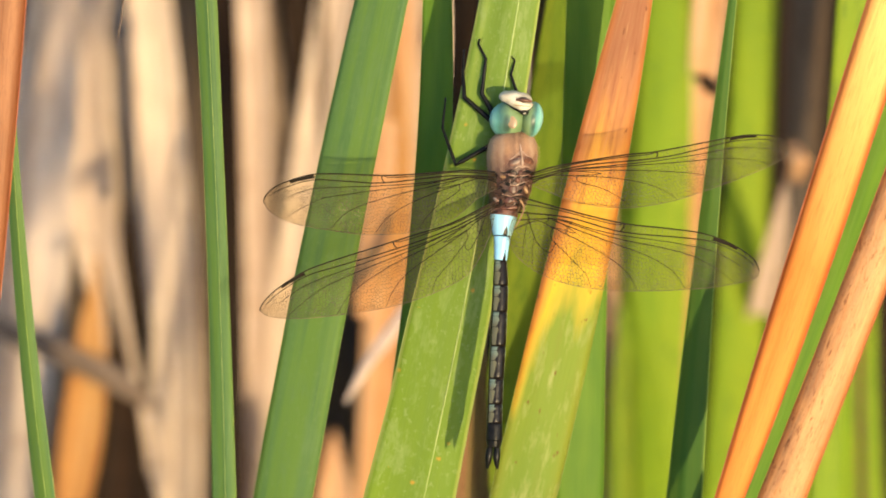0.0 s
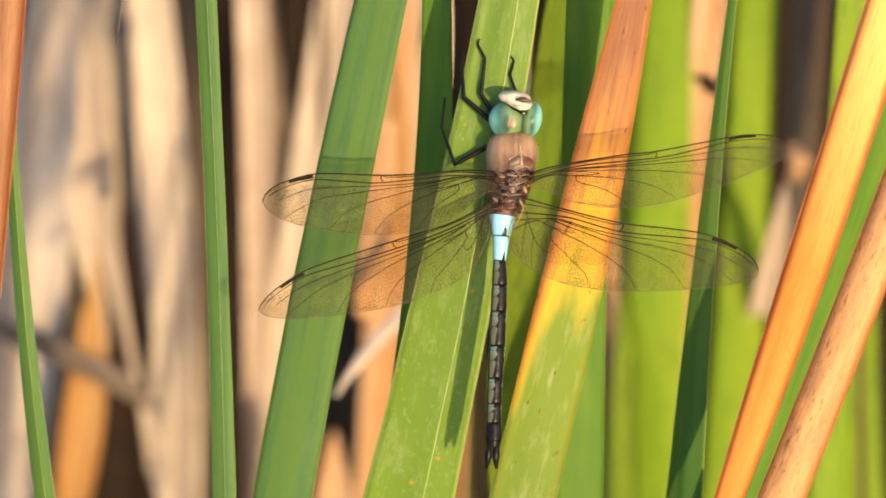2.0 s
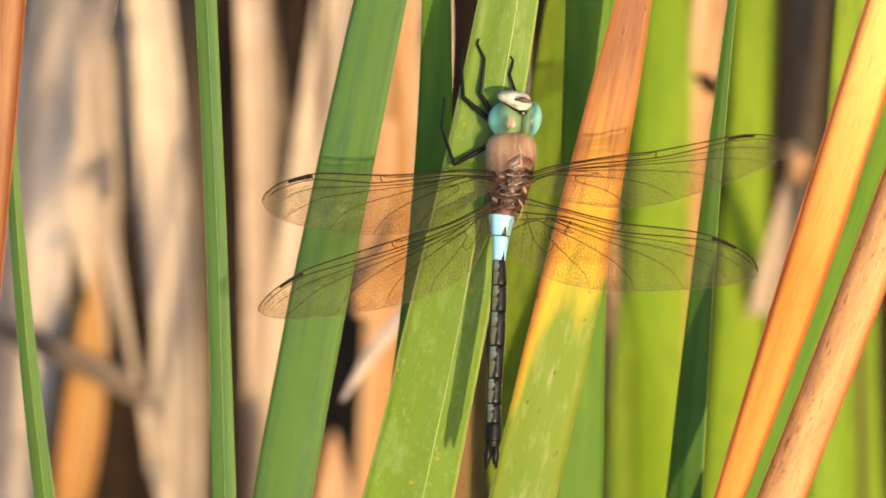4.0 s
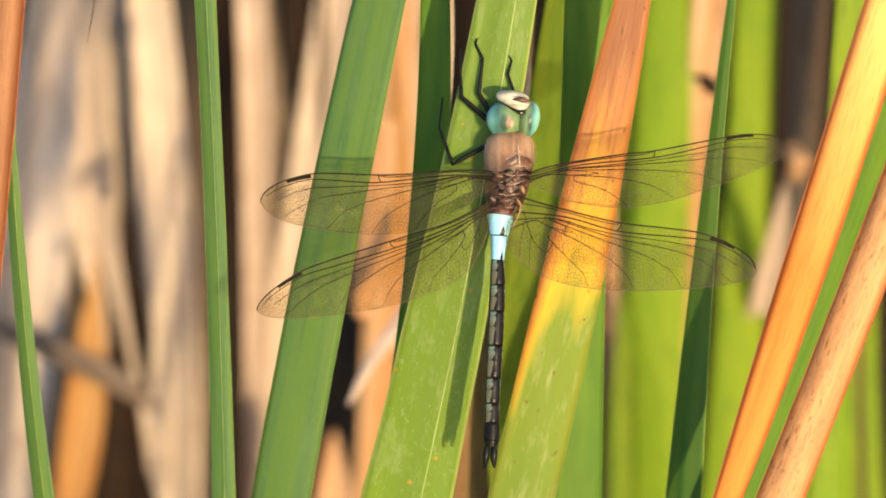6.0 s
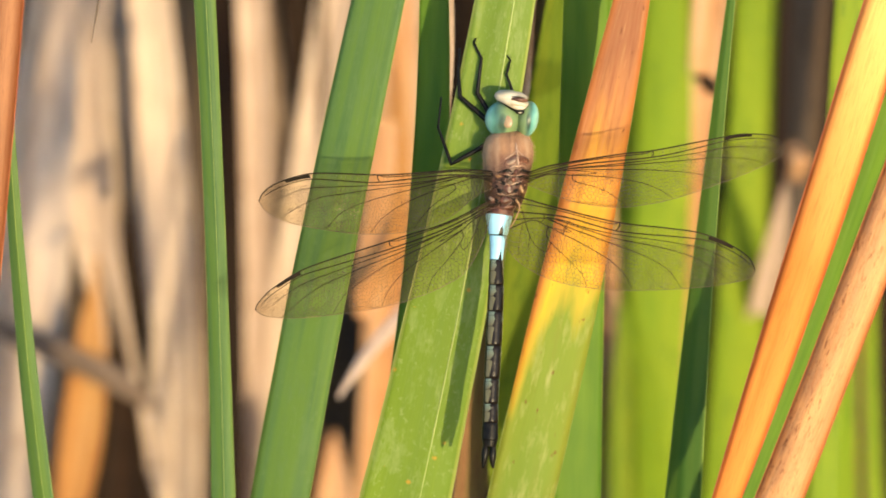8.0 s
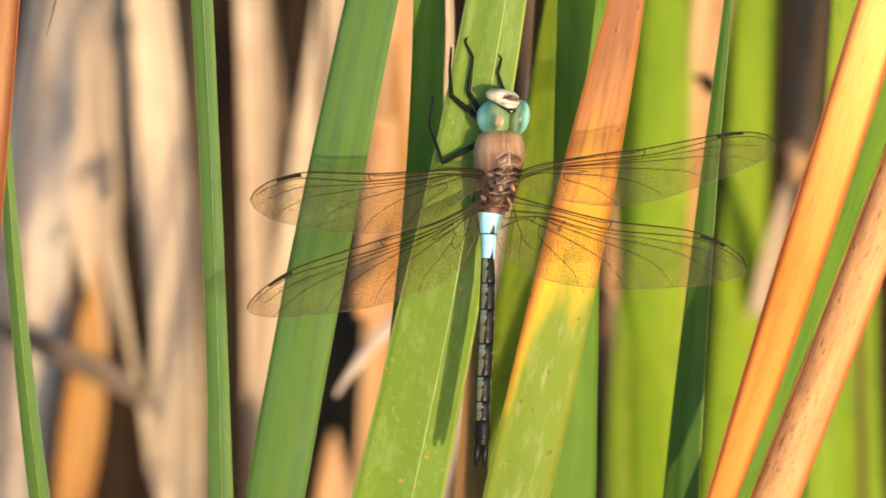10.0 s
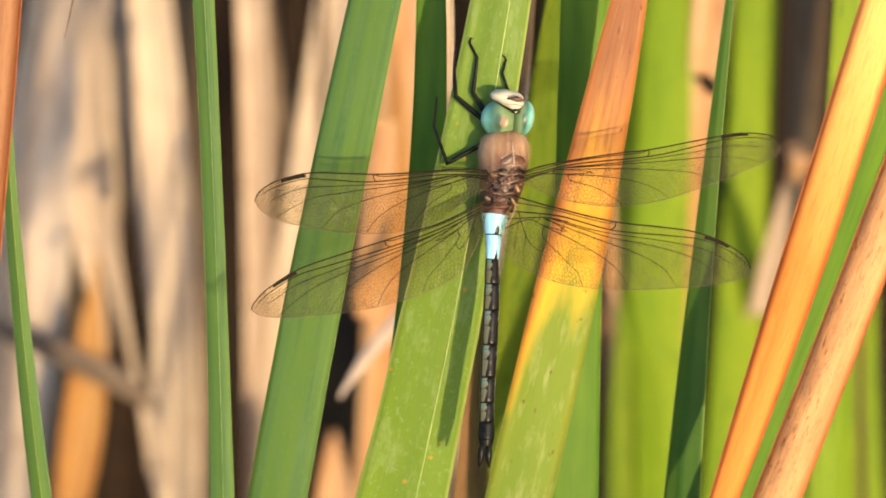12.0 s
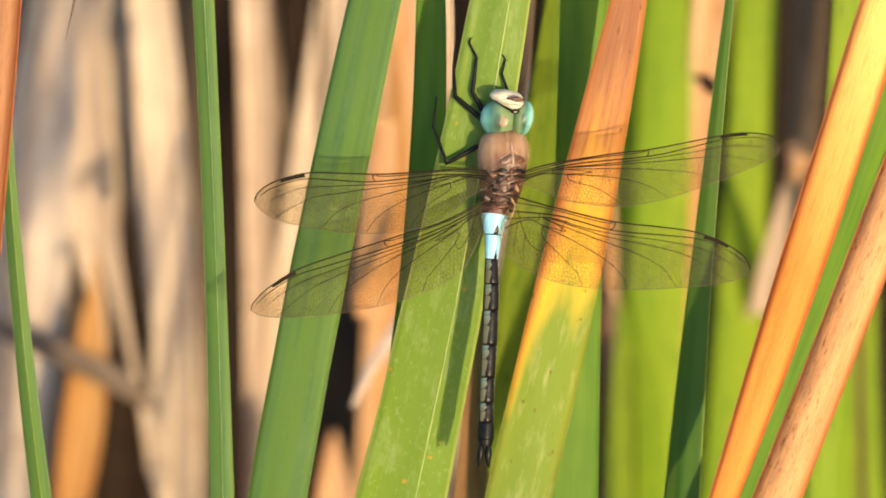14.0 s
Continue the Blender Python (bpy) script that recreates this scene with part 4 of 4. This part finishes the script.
    bm.faces.new((f0[6], g0[6], g1[6], f1[6]))
    part("stigma", bm, "stigma", thing, "dark brown wing spot", smooth=False)
    return thing


def segment(fly, name, mat, c0, c1, r0, r1, bulge=0.0, roll=0.0, label=""):
    """One ring of the abdomen, from c0 to c1."""
    bm = bmesh.new()
    uv = bm.loops.layers.uv.new("blade")
    c0, c1 = mm(*c0), mm(*c1)
    t = (c1 - c0).normalized()
    side = (Vector((1, 0, 0)) - t * t.x).normalized()
    out = side.cross(t)
    if out.z < 0:
        out = -out
    n, sides = 12, 24
    grid = []
    for i in range(n + 1):
        f = i / n
        r = r0 + (r1 - r0) * f + bulge * math.sin(math.pi * f)
        r *= 0.95 + 0.05 * min(1, f * 8, (1 - f) * 8)
        c = c0.lerp(c1, f)
        row = []
        for k in range(sides + 1):
            a = 2 * math.pi * k / sides + math.pi
            row.append((c + (side * math.sin(a) * r + out * math.cos(a) * r * 0.9) / 1000, k / sides + roll, f))
        grid.append(row)
    vs = [[bm.verts.new(p[0]) for p in row[:-1]] for row in grid]
    for i in range(n):
        for k in range(sides):
            k1 = (k + 1) % sides
            f = bm.faces.new((vs[i][k], vs[i][k1], vs[i + 1][k1], vs[i + 1][k]))
            for l, (a, b) in zip(f.loops, ((i, k), (i, k + 1), (i + 1, k + 1), (i + 1, k))):
                l[uv].uv = grid[a][b][1:]
    bm.faces.new(vs[0][::-1])
    bm.faces.new(vs[-1])
    bmesh.ops.recalc_face_normals(bm, faces=bm.faces)
    return part(name, bm, mat, fly, label)


def dragonfly():
    fly = new("dragonfly")
    fly.matrix_world = BODY
    tagged(fly, "brown and black dragonfly with blue waist perched on a leaf", "dragonfly")
    # thorax: rounded box that narrows to the waist
    bm = bmesh.new()
    shape = [(9.5, -1.6, 2.0, 1.8), (9.1, -3.0, 3.1, 3.0), (8.2, -4.2, 4.0, 4.0), (6.8, -4.8, 4.6, 4.5), (4.9, -5.0, 4.7, 4.8), (2.7, -4.9, 4.4, 4.8), (0.0, -4.8, 3.8, 4.6),
             (-2.7, -4.7, 3.2, 4.2), (-4.9, -4.4, 2.3, 3.6), (-6.2, -3.9, 1.2, 2.9)]
    vs, n = [s[0] for s in shape], 34
    rings = []
    for i in range(n + 1):
        y = vs[0] + (vs[-1] - vs[0]) * i / n
        x0, x1, deep = (float(np.interp(-y, [-v for v in vs], [s[k] for s in shape])) for k in (1, 2, 3))
        ring = []
        for k in range(40):
            a = 2 * math.pi * k / 40
            ca, sa = math.cos(a), math.sin(a)
            p = Vector(((x0 + x1) / 2 + (x1 - x0) / 2 * math.copysign(abs(ca) ** 0.95, ca), y, -1.0 + deep * math.copysign(abs(sa) ** 0.92, sa)))
            p += Vector((ca, 0, sa)) * 0.16 * noise.noise(p * 0.9)
            ring.append(bm.verts.new(mm(*p)))
        rings.append(ring)
    for r0, r1 in zip(rings, rings[1:]):
        for k in range(40):
            bm.faces.new((r0[k], r0[(k + 1) % 40], r1[(k + 1) % 40], r1[k]))
    bm.faces.new(rings[0][::-1])
    bm.faces.new(rings[-1])
    bmesh.ops.recalc_face_normals(bm, faces=bm.faces)
    thorax = part("thorax", bm, "thorax", fly, "brown hairy thorax")

    def skin(x, y):
        """Height of the thorax's back over a place, in mm."""
        x0, x1, deep = (float(np.interp(-y, [-v for v in vs], [s[k] for s in shape])) for k in (1, 2, 3))
        ca = min(1.0, abs((x - (x0 + x1) / 2) / ((x1 - x0) / 2)) ** 1.05)
        return -1.0 + deep * math.sqrt(1 - ca * ca) ** 0.92

    rng = random.Random(3)

    def plate(name, x, y, rx, ry, thick, turn, shade, label="", rough=0.16):
        """A low shield on the back, in mm, that follows the thorax's slope."""
        slope = math.degrees(math.atan2(skin(x + 0.3, y) - skin(x - 0.3, y), 0.6))
        bm = bmesh.new()
        ball(bm, (0, 0, 0), mm(rx, ry, thick), 18, 8)
        for v in bm.verts:
            v.co *= 1 + rough * noise.noise(v.co * 1300 + Vector((x * 3, y * 3, 0)))
        bm.transform(Matrix.Translation(mm(x, y, skin(x, y))) @ pose(0, 0, 0, 0, -slope, turn))
        return part(name, bm, shade, thorax, label)

    for x, y, rx, ry, turn in ((1.3, 1.5, 0.50, 0.62, 0), (0.75, 0.1, 0.62, 0.55, 10), (-0.1, -1.7, 0.85, 0.95, 16), (-0.75, -3.7, 1.05, 0.85, 8), (-0.95, -5.2, 1.5, 0.4, 4)):
        plate("back_shield", x, y, rx, ry, 0.36, turn, "thorax_dark", "red-brown shield on the back", 0.3)
    for sx in (-1, 1):
        plate("shoulder_patch", 1.6 + sx * 1.25, 3.75, 1.45, 0.8, 0.12, sx * -30, "thorax_dark", "dark red-brown patch before the wings")
        for x, y, rx, ry, turn in ((1.1 + sx * 1.7, 1.75, 0.85, 0.34, sx * -10), (0.8 + sx * 1.5, 0.75, 0.8, 0.3, sx * 16), (0.3 + sx * 1.4, -0.6, 0.75, 0.34, sx * 30), (-0.3 + sx * 1.55, -2.0, 0.6, 0.4, sx * 40), (-0.7 + sx * 1.7, -3.9, 0.45, 0.6, sx * 20)):
            plate("pit", x, y, rx, ry, 0.24, turn, "black")
        plate("wing_base", 0.9 + sx * 2.9, 0.75, 0.7, 0.34, 0.3, sx * 14, "tan", "amber wing base")
    plate("wing_base", 2.3, -1.6, 0.4, 0.95, 0.35, 24, "tan", "amber wing base")
    plate("wing_base", -3.3, -3.6, 0.8, 0.35, 0.3, -30, "thorax_pale", "pale wing base")

    def ridge(pts, radii, shade="thorax_pale"):
        bm = bmesh.new()
        tube(bm, smooth_path(pts, 3), list(np.interp(np.linspace(0, 1, 3 * len(pts) - 2), np.linspace(0, 1, len(pts)), [r * 0.32 for r in radii])), 6)
        part("ridge", bm, shade, thorax, "pale ridge on the thorax")

    def over(*line):
        return [mm(x, y, skin(x, y) + 0.12) for x, y in line]

    ridge(over((1.3, 7.1), (1.45, 5.7), (1.65, 4.2), (1.75, 2.8)), [0.0003, 0.0006, 0.0007, 0.0006])
    ridge(over((0.3, 2.35), (1.0, 2.75), (1.75, 2.6), (2.6, 2.75), (3.3, 2.3)), [0.0003, 0.00045, 0.0006, 0.00045, 0.0003])
    for sx in (-1, 1):
        ridge(over((1.5, 5.7), (1.55 + sx * 1.1, 4.7), (1.6 + sx * 2.4, 3.9)), [0.0003, 0.0004, 0.0003])
        ridge(over((0.95, 0.9), (0.95 + sx * 1.0, 0.95), (0.95 + sx * 2.0, 1.15)), [0.0003, 0.0004, 0.0003])
        ridge(over((0.1, -1.0), (0.1 + sx * 1.1, -0.6), (0.2 + sx * 2.3, -0.2)), [0.00028, 0.00036, 0.00026])
        ridge(over((-0.6, -3.0), (-0.5 + sx * 1.0, -2.7), (-0.4 + sx * 2.0, -2.6)), [0.00026, 0.00034, 0.0002])
    ridge(over((-2.0, -5.0), (-1.0, -5.25), (0.2, -5.1)), [0.0003, 0.0005, 0.0003], "tan")
    # dark roots of the wing veins that run onto the back
    for sx, x1, y1 in ((-1, -2.6, 1.2), (1, 3.6, 1.3), (-1, -3.5, -4.4), (1, 1.9, -3.4)):
        for k in range(4):
            dy = -0.75 * k
            ridge(over((x1 - sx * 2.1, y1 + 0.55 - 0.3 * k), (x1 - sx * 1.0, y1 + 0.3 + dy * 0.7))
                  + [mm(x1 + sx * 0.5, y1 + 0.35 + dy, 2.75)], [0.0003, 0.00038, 0.00026], rng.choice(("black", "black", "thorax_dark")))
    # small hard scraps between the shields
    for k in range(70):
        x, y = rng.uniform(-3.6, 3.0), rng.uniform(-4.8, 2.0)
        if y < -2.0 and x > 1.0:
            continue
        r = rng.uniform(0.12, 0.26)
        plate("plate", x, y, r * rng.uniform(1.6, 3.0), r * rng.uniform(0.35, 0.7), 0.3, rng.choice((35, -35, 60, -60, 10)),
              rng.choice(("black", "black", "thorax_dark", "thorax_dark", "thorax_pale")), rough=0.3)
    # short hairs on the thorax
    bm = bmesh.new()
    for _ in range(1000):
        y = rng.uniform(1.5, 9.2) if rng.random() < 0.8 else rng.uniform(-5.5, 1.5)
        x0, x1, deep = (float(np.interp(-y, [-v for v in vs], [s[k] for s in shape])) for k in (1, 2, 3))
        a = rng.uniform(-0.3, math.pi + 0.3)
        ca, sa = math.cos(a), math.sin(a)
        if y < 1.5 and sa > 0.55:
            continue
        p = Vector(((x0 + x1) / 2 + (x1 - x0) / 2 * math.copysign(abs(ca) ** 0.95, ca), y, -1.0 + deep * math.copysign(abs(sa) ** 0.92, sa)))
        nrm = Vector((ca, 0.5 if y > 8 else 0.1, sa)).normalized()
        q = p + nrm * rng.uniform(0.25, 0.6) + Vector((rng.uniform(-0.2, 0.2), rng.uniform(-0.35, 0.1), 0))
        tube(bm, [mm(*p), mm(*q)], [0.000016, 0.000008], 3, False)
    tagged(part("hair", bm, "hair", thorax, "short pale brown hairs"), kind="stuff")
    # head
    bm = bmesh.new()
    ball(bm, mm(0.6, 11.4, -1.4), mm(3.6, 3.2, 2.8), 24, 14)
    head = part("head", bm, "black", fly, "head with large teal eyes and cream face")
    for x, y, rx, turn, mat in ((-1.05, 11.6, 3.5, 14, "eye"), (3.5, 11.65, 2.15, -12, "eye_b")):
        bm = bmesh.new()
        ball(bm, mm(x, y, -0.2), mm(rx, 3.5, 3.1), 36, 24, pose(0, 0, 0, 0, 0, turn))
        part("eye", bm, mat, head, "glossy teal-green compound eye")
    bm = bmesh.new()
    ball(bm, mm(-0.25, 11.1, 2.72), mm(0.95, 1.25, 0.2), 16, 10, pose(0, 0, 0, 0, -3, 12))
    part("eye_spot", bm, "spot", head, "tan spot on the eye")
    bm = bmesh.new()
    ball(bm, mm(0.4, 15.75, 0.9), mm(3.2, 1.4, 2.2), 28, 16, pose(0, 0, 0, 0, 0, -9))
    ball(bm, mm(1.1, 14.85, 1.5), mm(2.75, 1.25, 1.75), 24, 14, pose(0, 0, 0, 0, 0, -14))
    ball(bm, mm(1.7, 14.0, 1.7), mm(1.9, 0.95, 1.4), 20, 12, pose(0, 0, 0, 0, 0, -8))
    for v in bm.verts:
        v.co *= 1 + 0.012 * noise.noise(v.co * 700)
    face = part("face", bm, "face", head, "cream-white swollen face")
    bm = bmesh.new()
    tube(bm, smooth_path([mm(-2.2, 15.1, 1.9), mm(-1.4, 14.75, 2.4), mm(-0.2, 13.95, 2.95), mm(1.0, 13.3, 3.0), mm(2.0, 13.05, 3.05), mm(3.0, 13.45, 2.9), mm(3.8, 14.3, 2.2)], 3),
         [0.00005 + 0.00017 * math.sin(math.pi * min(1, max(0, (k - 3) / 13))) for k in range(19)], 6)
    part("face_line", bm, "black", face, "black line across the face")
    for y, x0, x1, r, shade in ((15.35, 0.5, 3.5, 0.40, "thorax_dark"), (15.85, 0.3, 3.3, 0.06, "black"), (14.85, 0.5, 3.6, 0.06, "black"), (14.25, 0.2, 3.3, 0.07, "tan")):
        bm = bmesh.new()
        xs = [x0 + (x1 - x0) * k / 8 for k in range(9)]
        line = [mm(x, y - 0.10 * (x - 1.8) - 0.04 * (x - 1.8) ** 2, 3.17 - 0.10 * (x - 1.3) ** 2) for x in xs]
        tube(bm, line, [r / 1000 * (0.45 + 0.55 * math.sin(math.pi * (k + 1) / 10)) for k in range(9)], 8)
        part("face_band", bm, shade, face, "dark red-brown band on the face")
    bm = bmesh.new()
    ball(bm, mm(2.1, 12.85, 2.9), mm(0.3, 0.2, 0.2), 10, 8)
    part("vertex", bm, "face", head)
    bm = bmesh.new()
    ball(bm, mm(2.1, 12.95, 2.72), mm(0.85, 0.5, 0.24), 14, 8)
    part("vertex_rim", bm, "black", head, "black patch between the eyes")
    bm = bmesh.new()
    ball(bm, mm(1.6, 8.5, 1.3), mm(0.75, 0.45, 0.5), 12, 8)
    part("nape", bm, "tan", head)
    # waist and abdomen
    segment(fly, "abdomen_segment", "thorax_dark", (-1.7, -5.6, 0.0), (-1.85, -6.7, 0.1), 2.7, 2.75, 0.0, 0.05)
    segment(fly, "abdomen_segment", "blue", (-1.85, -6.5, 0.1), (-2.1, -10.6, 0.4), 2.7, 1.75, 0.0, -0.05, "bright sky-blue second ring")
    segment(fly, "abdomen_segment", "blue", (-2.1, -10.6, 0.4), (-2.45, -15.3, 0.7), 1.7, 1.25, -0.1, -0.10, "sky-blue ring with black back stripe")
    axis = [(-2.45, -15.2, 0.7, 1.25), (-2.45, -20.0, 1.0, 1.5), (-2.65, -25.0, 1.3, 1.55), (-2.95, -31.6, 1.7, 1.55), (-3.3, -37.8, 2.1, 1.5),
            (-3.5, -42.6, 2.4, 1.45), (-3.6, -46.2, 2.6, 1.5), (-3.7, -49.6, 2.8, 1.6)]
    for a, b in zip(axis, axis[1:]):
        segment(fly, "abdomen_segment", "black" if b == axis[-1] else "dark", a[:3], b[:3], a[3], b[3], 0.0, -0.085)
    segment(fly, "abdomen_segment", "black", (-3.7, -49.5, 2.8), (-3.75, -50.8, 2.85), 1.5, 1.2, 0.0, 0.0)
    for sx in (-1, 1):
        bm = bmesh.new()
        pts = smooth_path([mm(-3.75 + sx * 0.65, -50.2, 2.9), mm(-3.9 + sx * 0.72, -51.8, 3.0), mm(-4.0 + sx * 0.78, -53.3, 3.0), mm(-4.05 + sx * 0.95, -54.8, 2.9)], 5)
        tube(bm, pts, [0.00028 + 0.00044 * math.sin(math.pi * min(1, (i + 2) / len(pts))) for i in range(len(pts))], 10)
        part("tail_clasper", bm, "black", fly, "black tail clasper")
    # wings
    wing("forewing", fly, [(-2.6, 1.55), (-9.5, 1.9), (-23.0, 1.0), (-34.8, 1.3), (-39.1, 1.0), (-44.0, -0.5), (-46.7, -2.3), (-47.6, -4.0)],
         [(-2.7, -1.3), (-6.8, -3.4), (-11.6, -7.3), (-18.6, -9.7), (-26.7, -10.3), (-33.2, -9.7), (-41.8, -8.1), (-46.1, -6.0), (-47.6, -4.0)], 1.0, 0)
    wing("hindwing", fly, [(-3.5, -3.9), (-11.6, -8.0), (-20.3, -10.8), (-35.4, -15.6), (-40.7, -17.8), (-45.6, -21.1), (-47.8, -23.5), (-48.3, -24.7)],
         [(-3.6, -6.6), (-4.7, -10.8), (-7.9, -17.0), (-12.7, -20.3), (-20.3, -23.2), (-28.9, -25.0), (-39.7, -26.2), (-46.1, -25.9), (-48.3, -24.7)], 0.6, 1)
    wing("forewing", fly, [(3.3, 1.3), (8.8, 2.9), (21.2, 4.9), (27.7, 5.6), (41.2, 8.2), (45.5, 8.7), (50.3, 8.3), (52.4, 6.5)],
         [(3.7, -0.9), (7.8, -2.6), (13.2, -4.3), (20.7, -5.2), (29.3, -4.1), (36.9, -1.8), (45.5, 1.4), (51.4, 4.3), (52.4, 6.5)], 1.0, 0)
    wing("hindwing", fly, [(1.8, -3.2), (8.8, -5.2), (20.2, -8.0), (29.3, -9.1), (35.8, -10.0), (41.2, -11.9), (45.5, -14.7), (46.8, -17.2)],
         [(1.5, -4.5), (-0.6, -8.6), (-0.5, -12.4), (2.4, -16.0), (8.3, -19.1), (16.4, -20.7), (26.1, -21.0), (37.9, -20.3), (45.5, -18.8), (46.8, -17.2)], 0.6, 1)
    bm = bmesh.new()
    tube(bm, smooth_path([mm(1.3, -3.6, 2.6), mm(2.0, -5.2, 2.7), mm(1.2, -7.4, 2.7), mm(0.2, -9.2, 2.7)], 5), [0.00024 - 0.00001 * k for k in range(16)], 8)
    part("wing_root", bm, "tan", fly, "amber thickened wing root")
    # legs
    for pts, stout in (([(-3.0, 11.5, -3.0), (-6.0, 16.7, -3.2), (-5.2, 23.4, -3.4), (-6.6, 26.2, -3.7), (-6.3, 27.2, -3.9)], 1.0),
                       ([(-3.0, 10.5, -3.0), (-9.3, 16.0, -3.0), (-9.6, 21.0, -3.8), (-9.3, 25.3, -4.4)], 1.0),
                       ([(-4.0, 7.0, -3.2), (-11.0, 3.1, -3.4), (-13.5, 10.2, -4.4), (-12.9, 16.0, -5.2)], 0.9),
                       ([(1.2, 15.5, -2.6), (-0.4, 20.3, -3.0), (0.35, 23.0, -3.4), (-0.3, 23.9, -3.7)], 0.6)):
        bm = bmesh.new()
        thick = [stout * r for r in (0.00056, 0.00044, 0.00029, 0.00021, 0.00012)][:len(pts)]
        line, rad = [], []
        for i, (p, q) in enumerate(zip(pts, pts[1:])):
            for k in range(5):
                line.append(mm(*p).lerp(mm(*q), k / 5))
                rad.append(thick[i] + (thick[i + 1] - thick[i]) * k / 5)
        line.append(mm(*pts[-1]))
        rad.append(thick[len(pts) - 1])
        tube(bm, line, rad, 7)
        leg = part("leg", bm, "black", fly, "thin black spiny leg")
        bm = bmesh.new()
        for p, q in zip(pts[1:], pts[2:]):
            for k in range(1, 8):
                c = mm(*p).lerp(mm(*q), k / 8)
                tube(bm, [c, c + mm(rng.choice((-0.6, 0.6)), 0.35, 0.15)], [0.00004, 0.00001], 3, False)
        part("spine", bm, "black", leg)
    return fly


fly = dragonfly()

# a bent dry leaf end that swings between the reeds, and a hanging withered tip
WISP_AT = at(-5.6, -10.1, 228)
wisp = strip("withered_leaf_tip", "bent pale brown withered leaf end hanging between reeds", "straw",
             [at(2.0, 4.0, 230), at(-5.6, -10.1, 228), at(-12.0, -19.0, 226), at(-17.1, -26.1, 224), at(-22.0, -34.8, 222)], [3.8, 4.0, 3.5, 2.7, 0.8], RIGHT, WISP_AT)
THREAD_AT = at(-60.0, 150.0, 30)
thread = strip("hanging_leaf_tip", "thin grey withered leaf tip hanging down", "straw_brown",
               [at(-60.0, 150.0, 30), at(-61.0, 70.0, 30), at(-62.4, 50.0, 30), at(-63.6, 40.0, 30)], [2.0, 1.0, 0.55, 0.12], RIGHT, THREAD_AT)
strip("curled_leaf", "small peach curled dead leaf piece caught in the reeds", "straw_orange",
      [at(86.0, 25.5, 352), at(87.6, 21.5, 347), at(86.6, 17.0, 352)], [3.0, 5.2, 3.2], RIGHT, at(87.6, 21.5, 347))
# added near-black strip that paints the dark gap in the orange leaf
strip("gap_strip", "near-black strip added for the dark gap in a reed", "gap_shade",
      [at(58.5, 40.0, 261), at(61.5, 38.0, 256), at(65.5, 36.5, 261)], [1.4, 4.4, 2.0], UP, at(61.5, 38.2, 256))
strip("broken_leaf", "broken orange-tan dead leaf end between green reeds", "straw_orange",
      [at(-14.2, 30.0, 262), at(-15.6, 8.0, 257), at(-18.0, -7.8, 256), at(-19.2, -15.9, 258)], [7.5, 7.5, 6.0, 2.6], RIGHT, at(-15.6, 8.0, 257))
strip("fallen_leaf", "grey dead leaf fallen slantwise across the straw", "straw_brown",
      [at(-118, -17, 378), at(-96, -26, 378), at(-80, -34, 380), at(-72, -40, 384)], [4, 6.5, 6.0, 2.5], UP, at(-96, -26, 378))


# ---- what moves ----
def motions():
    # sideways drift of the perch, in tenths of a millimetre, over the clip
    drift = [(0.0, 0.0), (0.5, -0.4), (1.0, -1.3), (1.5, -1.7), (2.0, -1.4), (2.5, -1.8), (3.0, -2.4), (3.6, -2.6), (4.5, -2.0), (5.3, -2.4),
             (5.5, -2.8), (6.0, -5.2), (6.5, -4.2), (7.0, -6.0), (7.5, -6.4), (8.0, -7.6), (8.6, -10.5), (9.4, -17.5), (10.1, -22.5),
             (10.5, -22.0), (11.0, -18.5), (11.5, -16.4), (12.0, -14.8), (12.5, -16.6), (13.0, -18.6), (13.5, -19.0), (14.0, -15.8)]
    for thing, share in SWAYING:
        rest = thing.location.copy()
        tall = CENTRE.z
        walk(thing, [(t, Matrix.Translation(rest) @ Matrix.Rotation(d * share * 1e-4 * SWAY_UNIT / tall, 4, "Y")) for t, d in drift])
    foot = Matrix.Translation(HOST_AT)
    walk(fly, [(t, foot @ Matrix.Rotation(d * 1e-4 * SWAY_UNIT / CENTRE.z, 4, "Y") @ foot.inverted() @ BODY) for t, d in drift])
    # the bent leaf end swings about its hidden part
    swing = [(0.0, 0), (0.6, -3), (1.2, -7), (1.8, -12), (2.4, -11), (3.0, -11), (4.2, -2), (5.5, 3), (6.2, 3), (6.8, 1), (7.4, -4), (8.1, -9),
             (9.3, -12), (10.5, -11), (11.2, -4), (12.2, -8), (13.0, 5), (14.0, 7)]
    walk(wisp, [(t, Matrix.Translation(WISP_AT) @ Matrix.Rotation(radians(-0.47 * a), 4, AWAY)) for t, a in swing])
    # the hanging tip drifts to and fro
    hang = [(0.0, 0), (0.5, -2), (2.0, -3), (2.8, -12), (3.2, -13), (4.2, -12), (5.3, -20), (5.7, -28), (6.2, -64), (6.7, -63), (7.0, -59), (7.5, -59),
            (8.1, -46), (9.2, -95), (10.3, -131), (11.0, -131), (11.5, -112), (12.2, -92), (13.0, -85), (14.0, -93)]
    walk(thread, [(t, Matrix.Translation(THREAD_AT) @ Matrix.Rotation(-a * 1.1e-4 / 0.11, 4, AWAY)) for t, a in hang])


SWAY_UNIT = 1.078
motions()
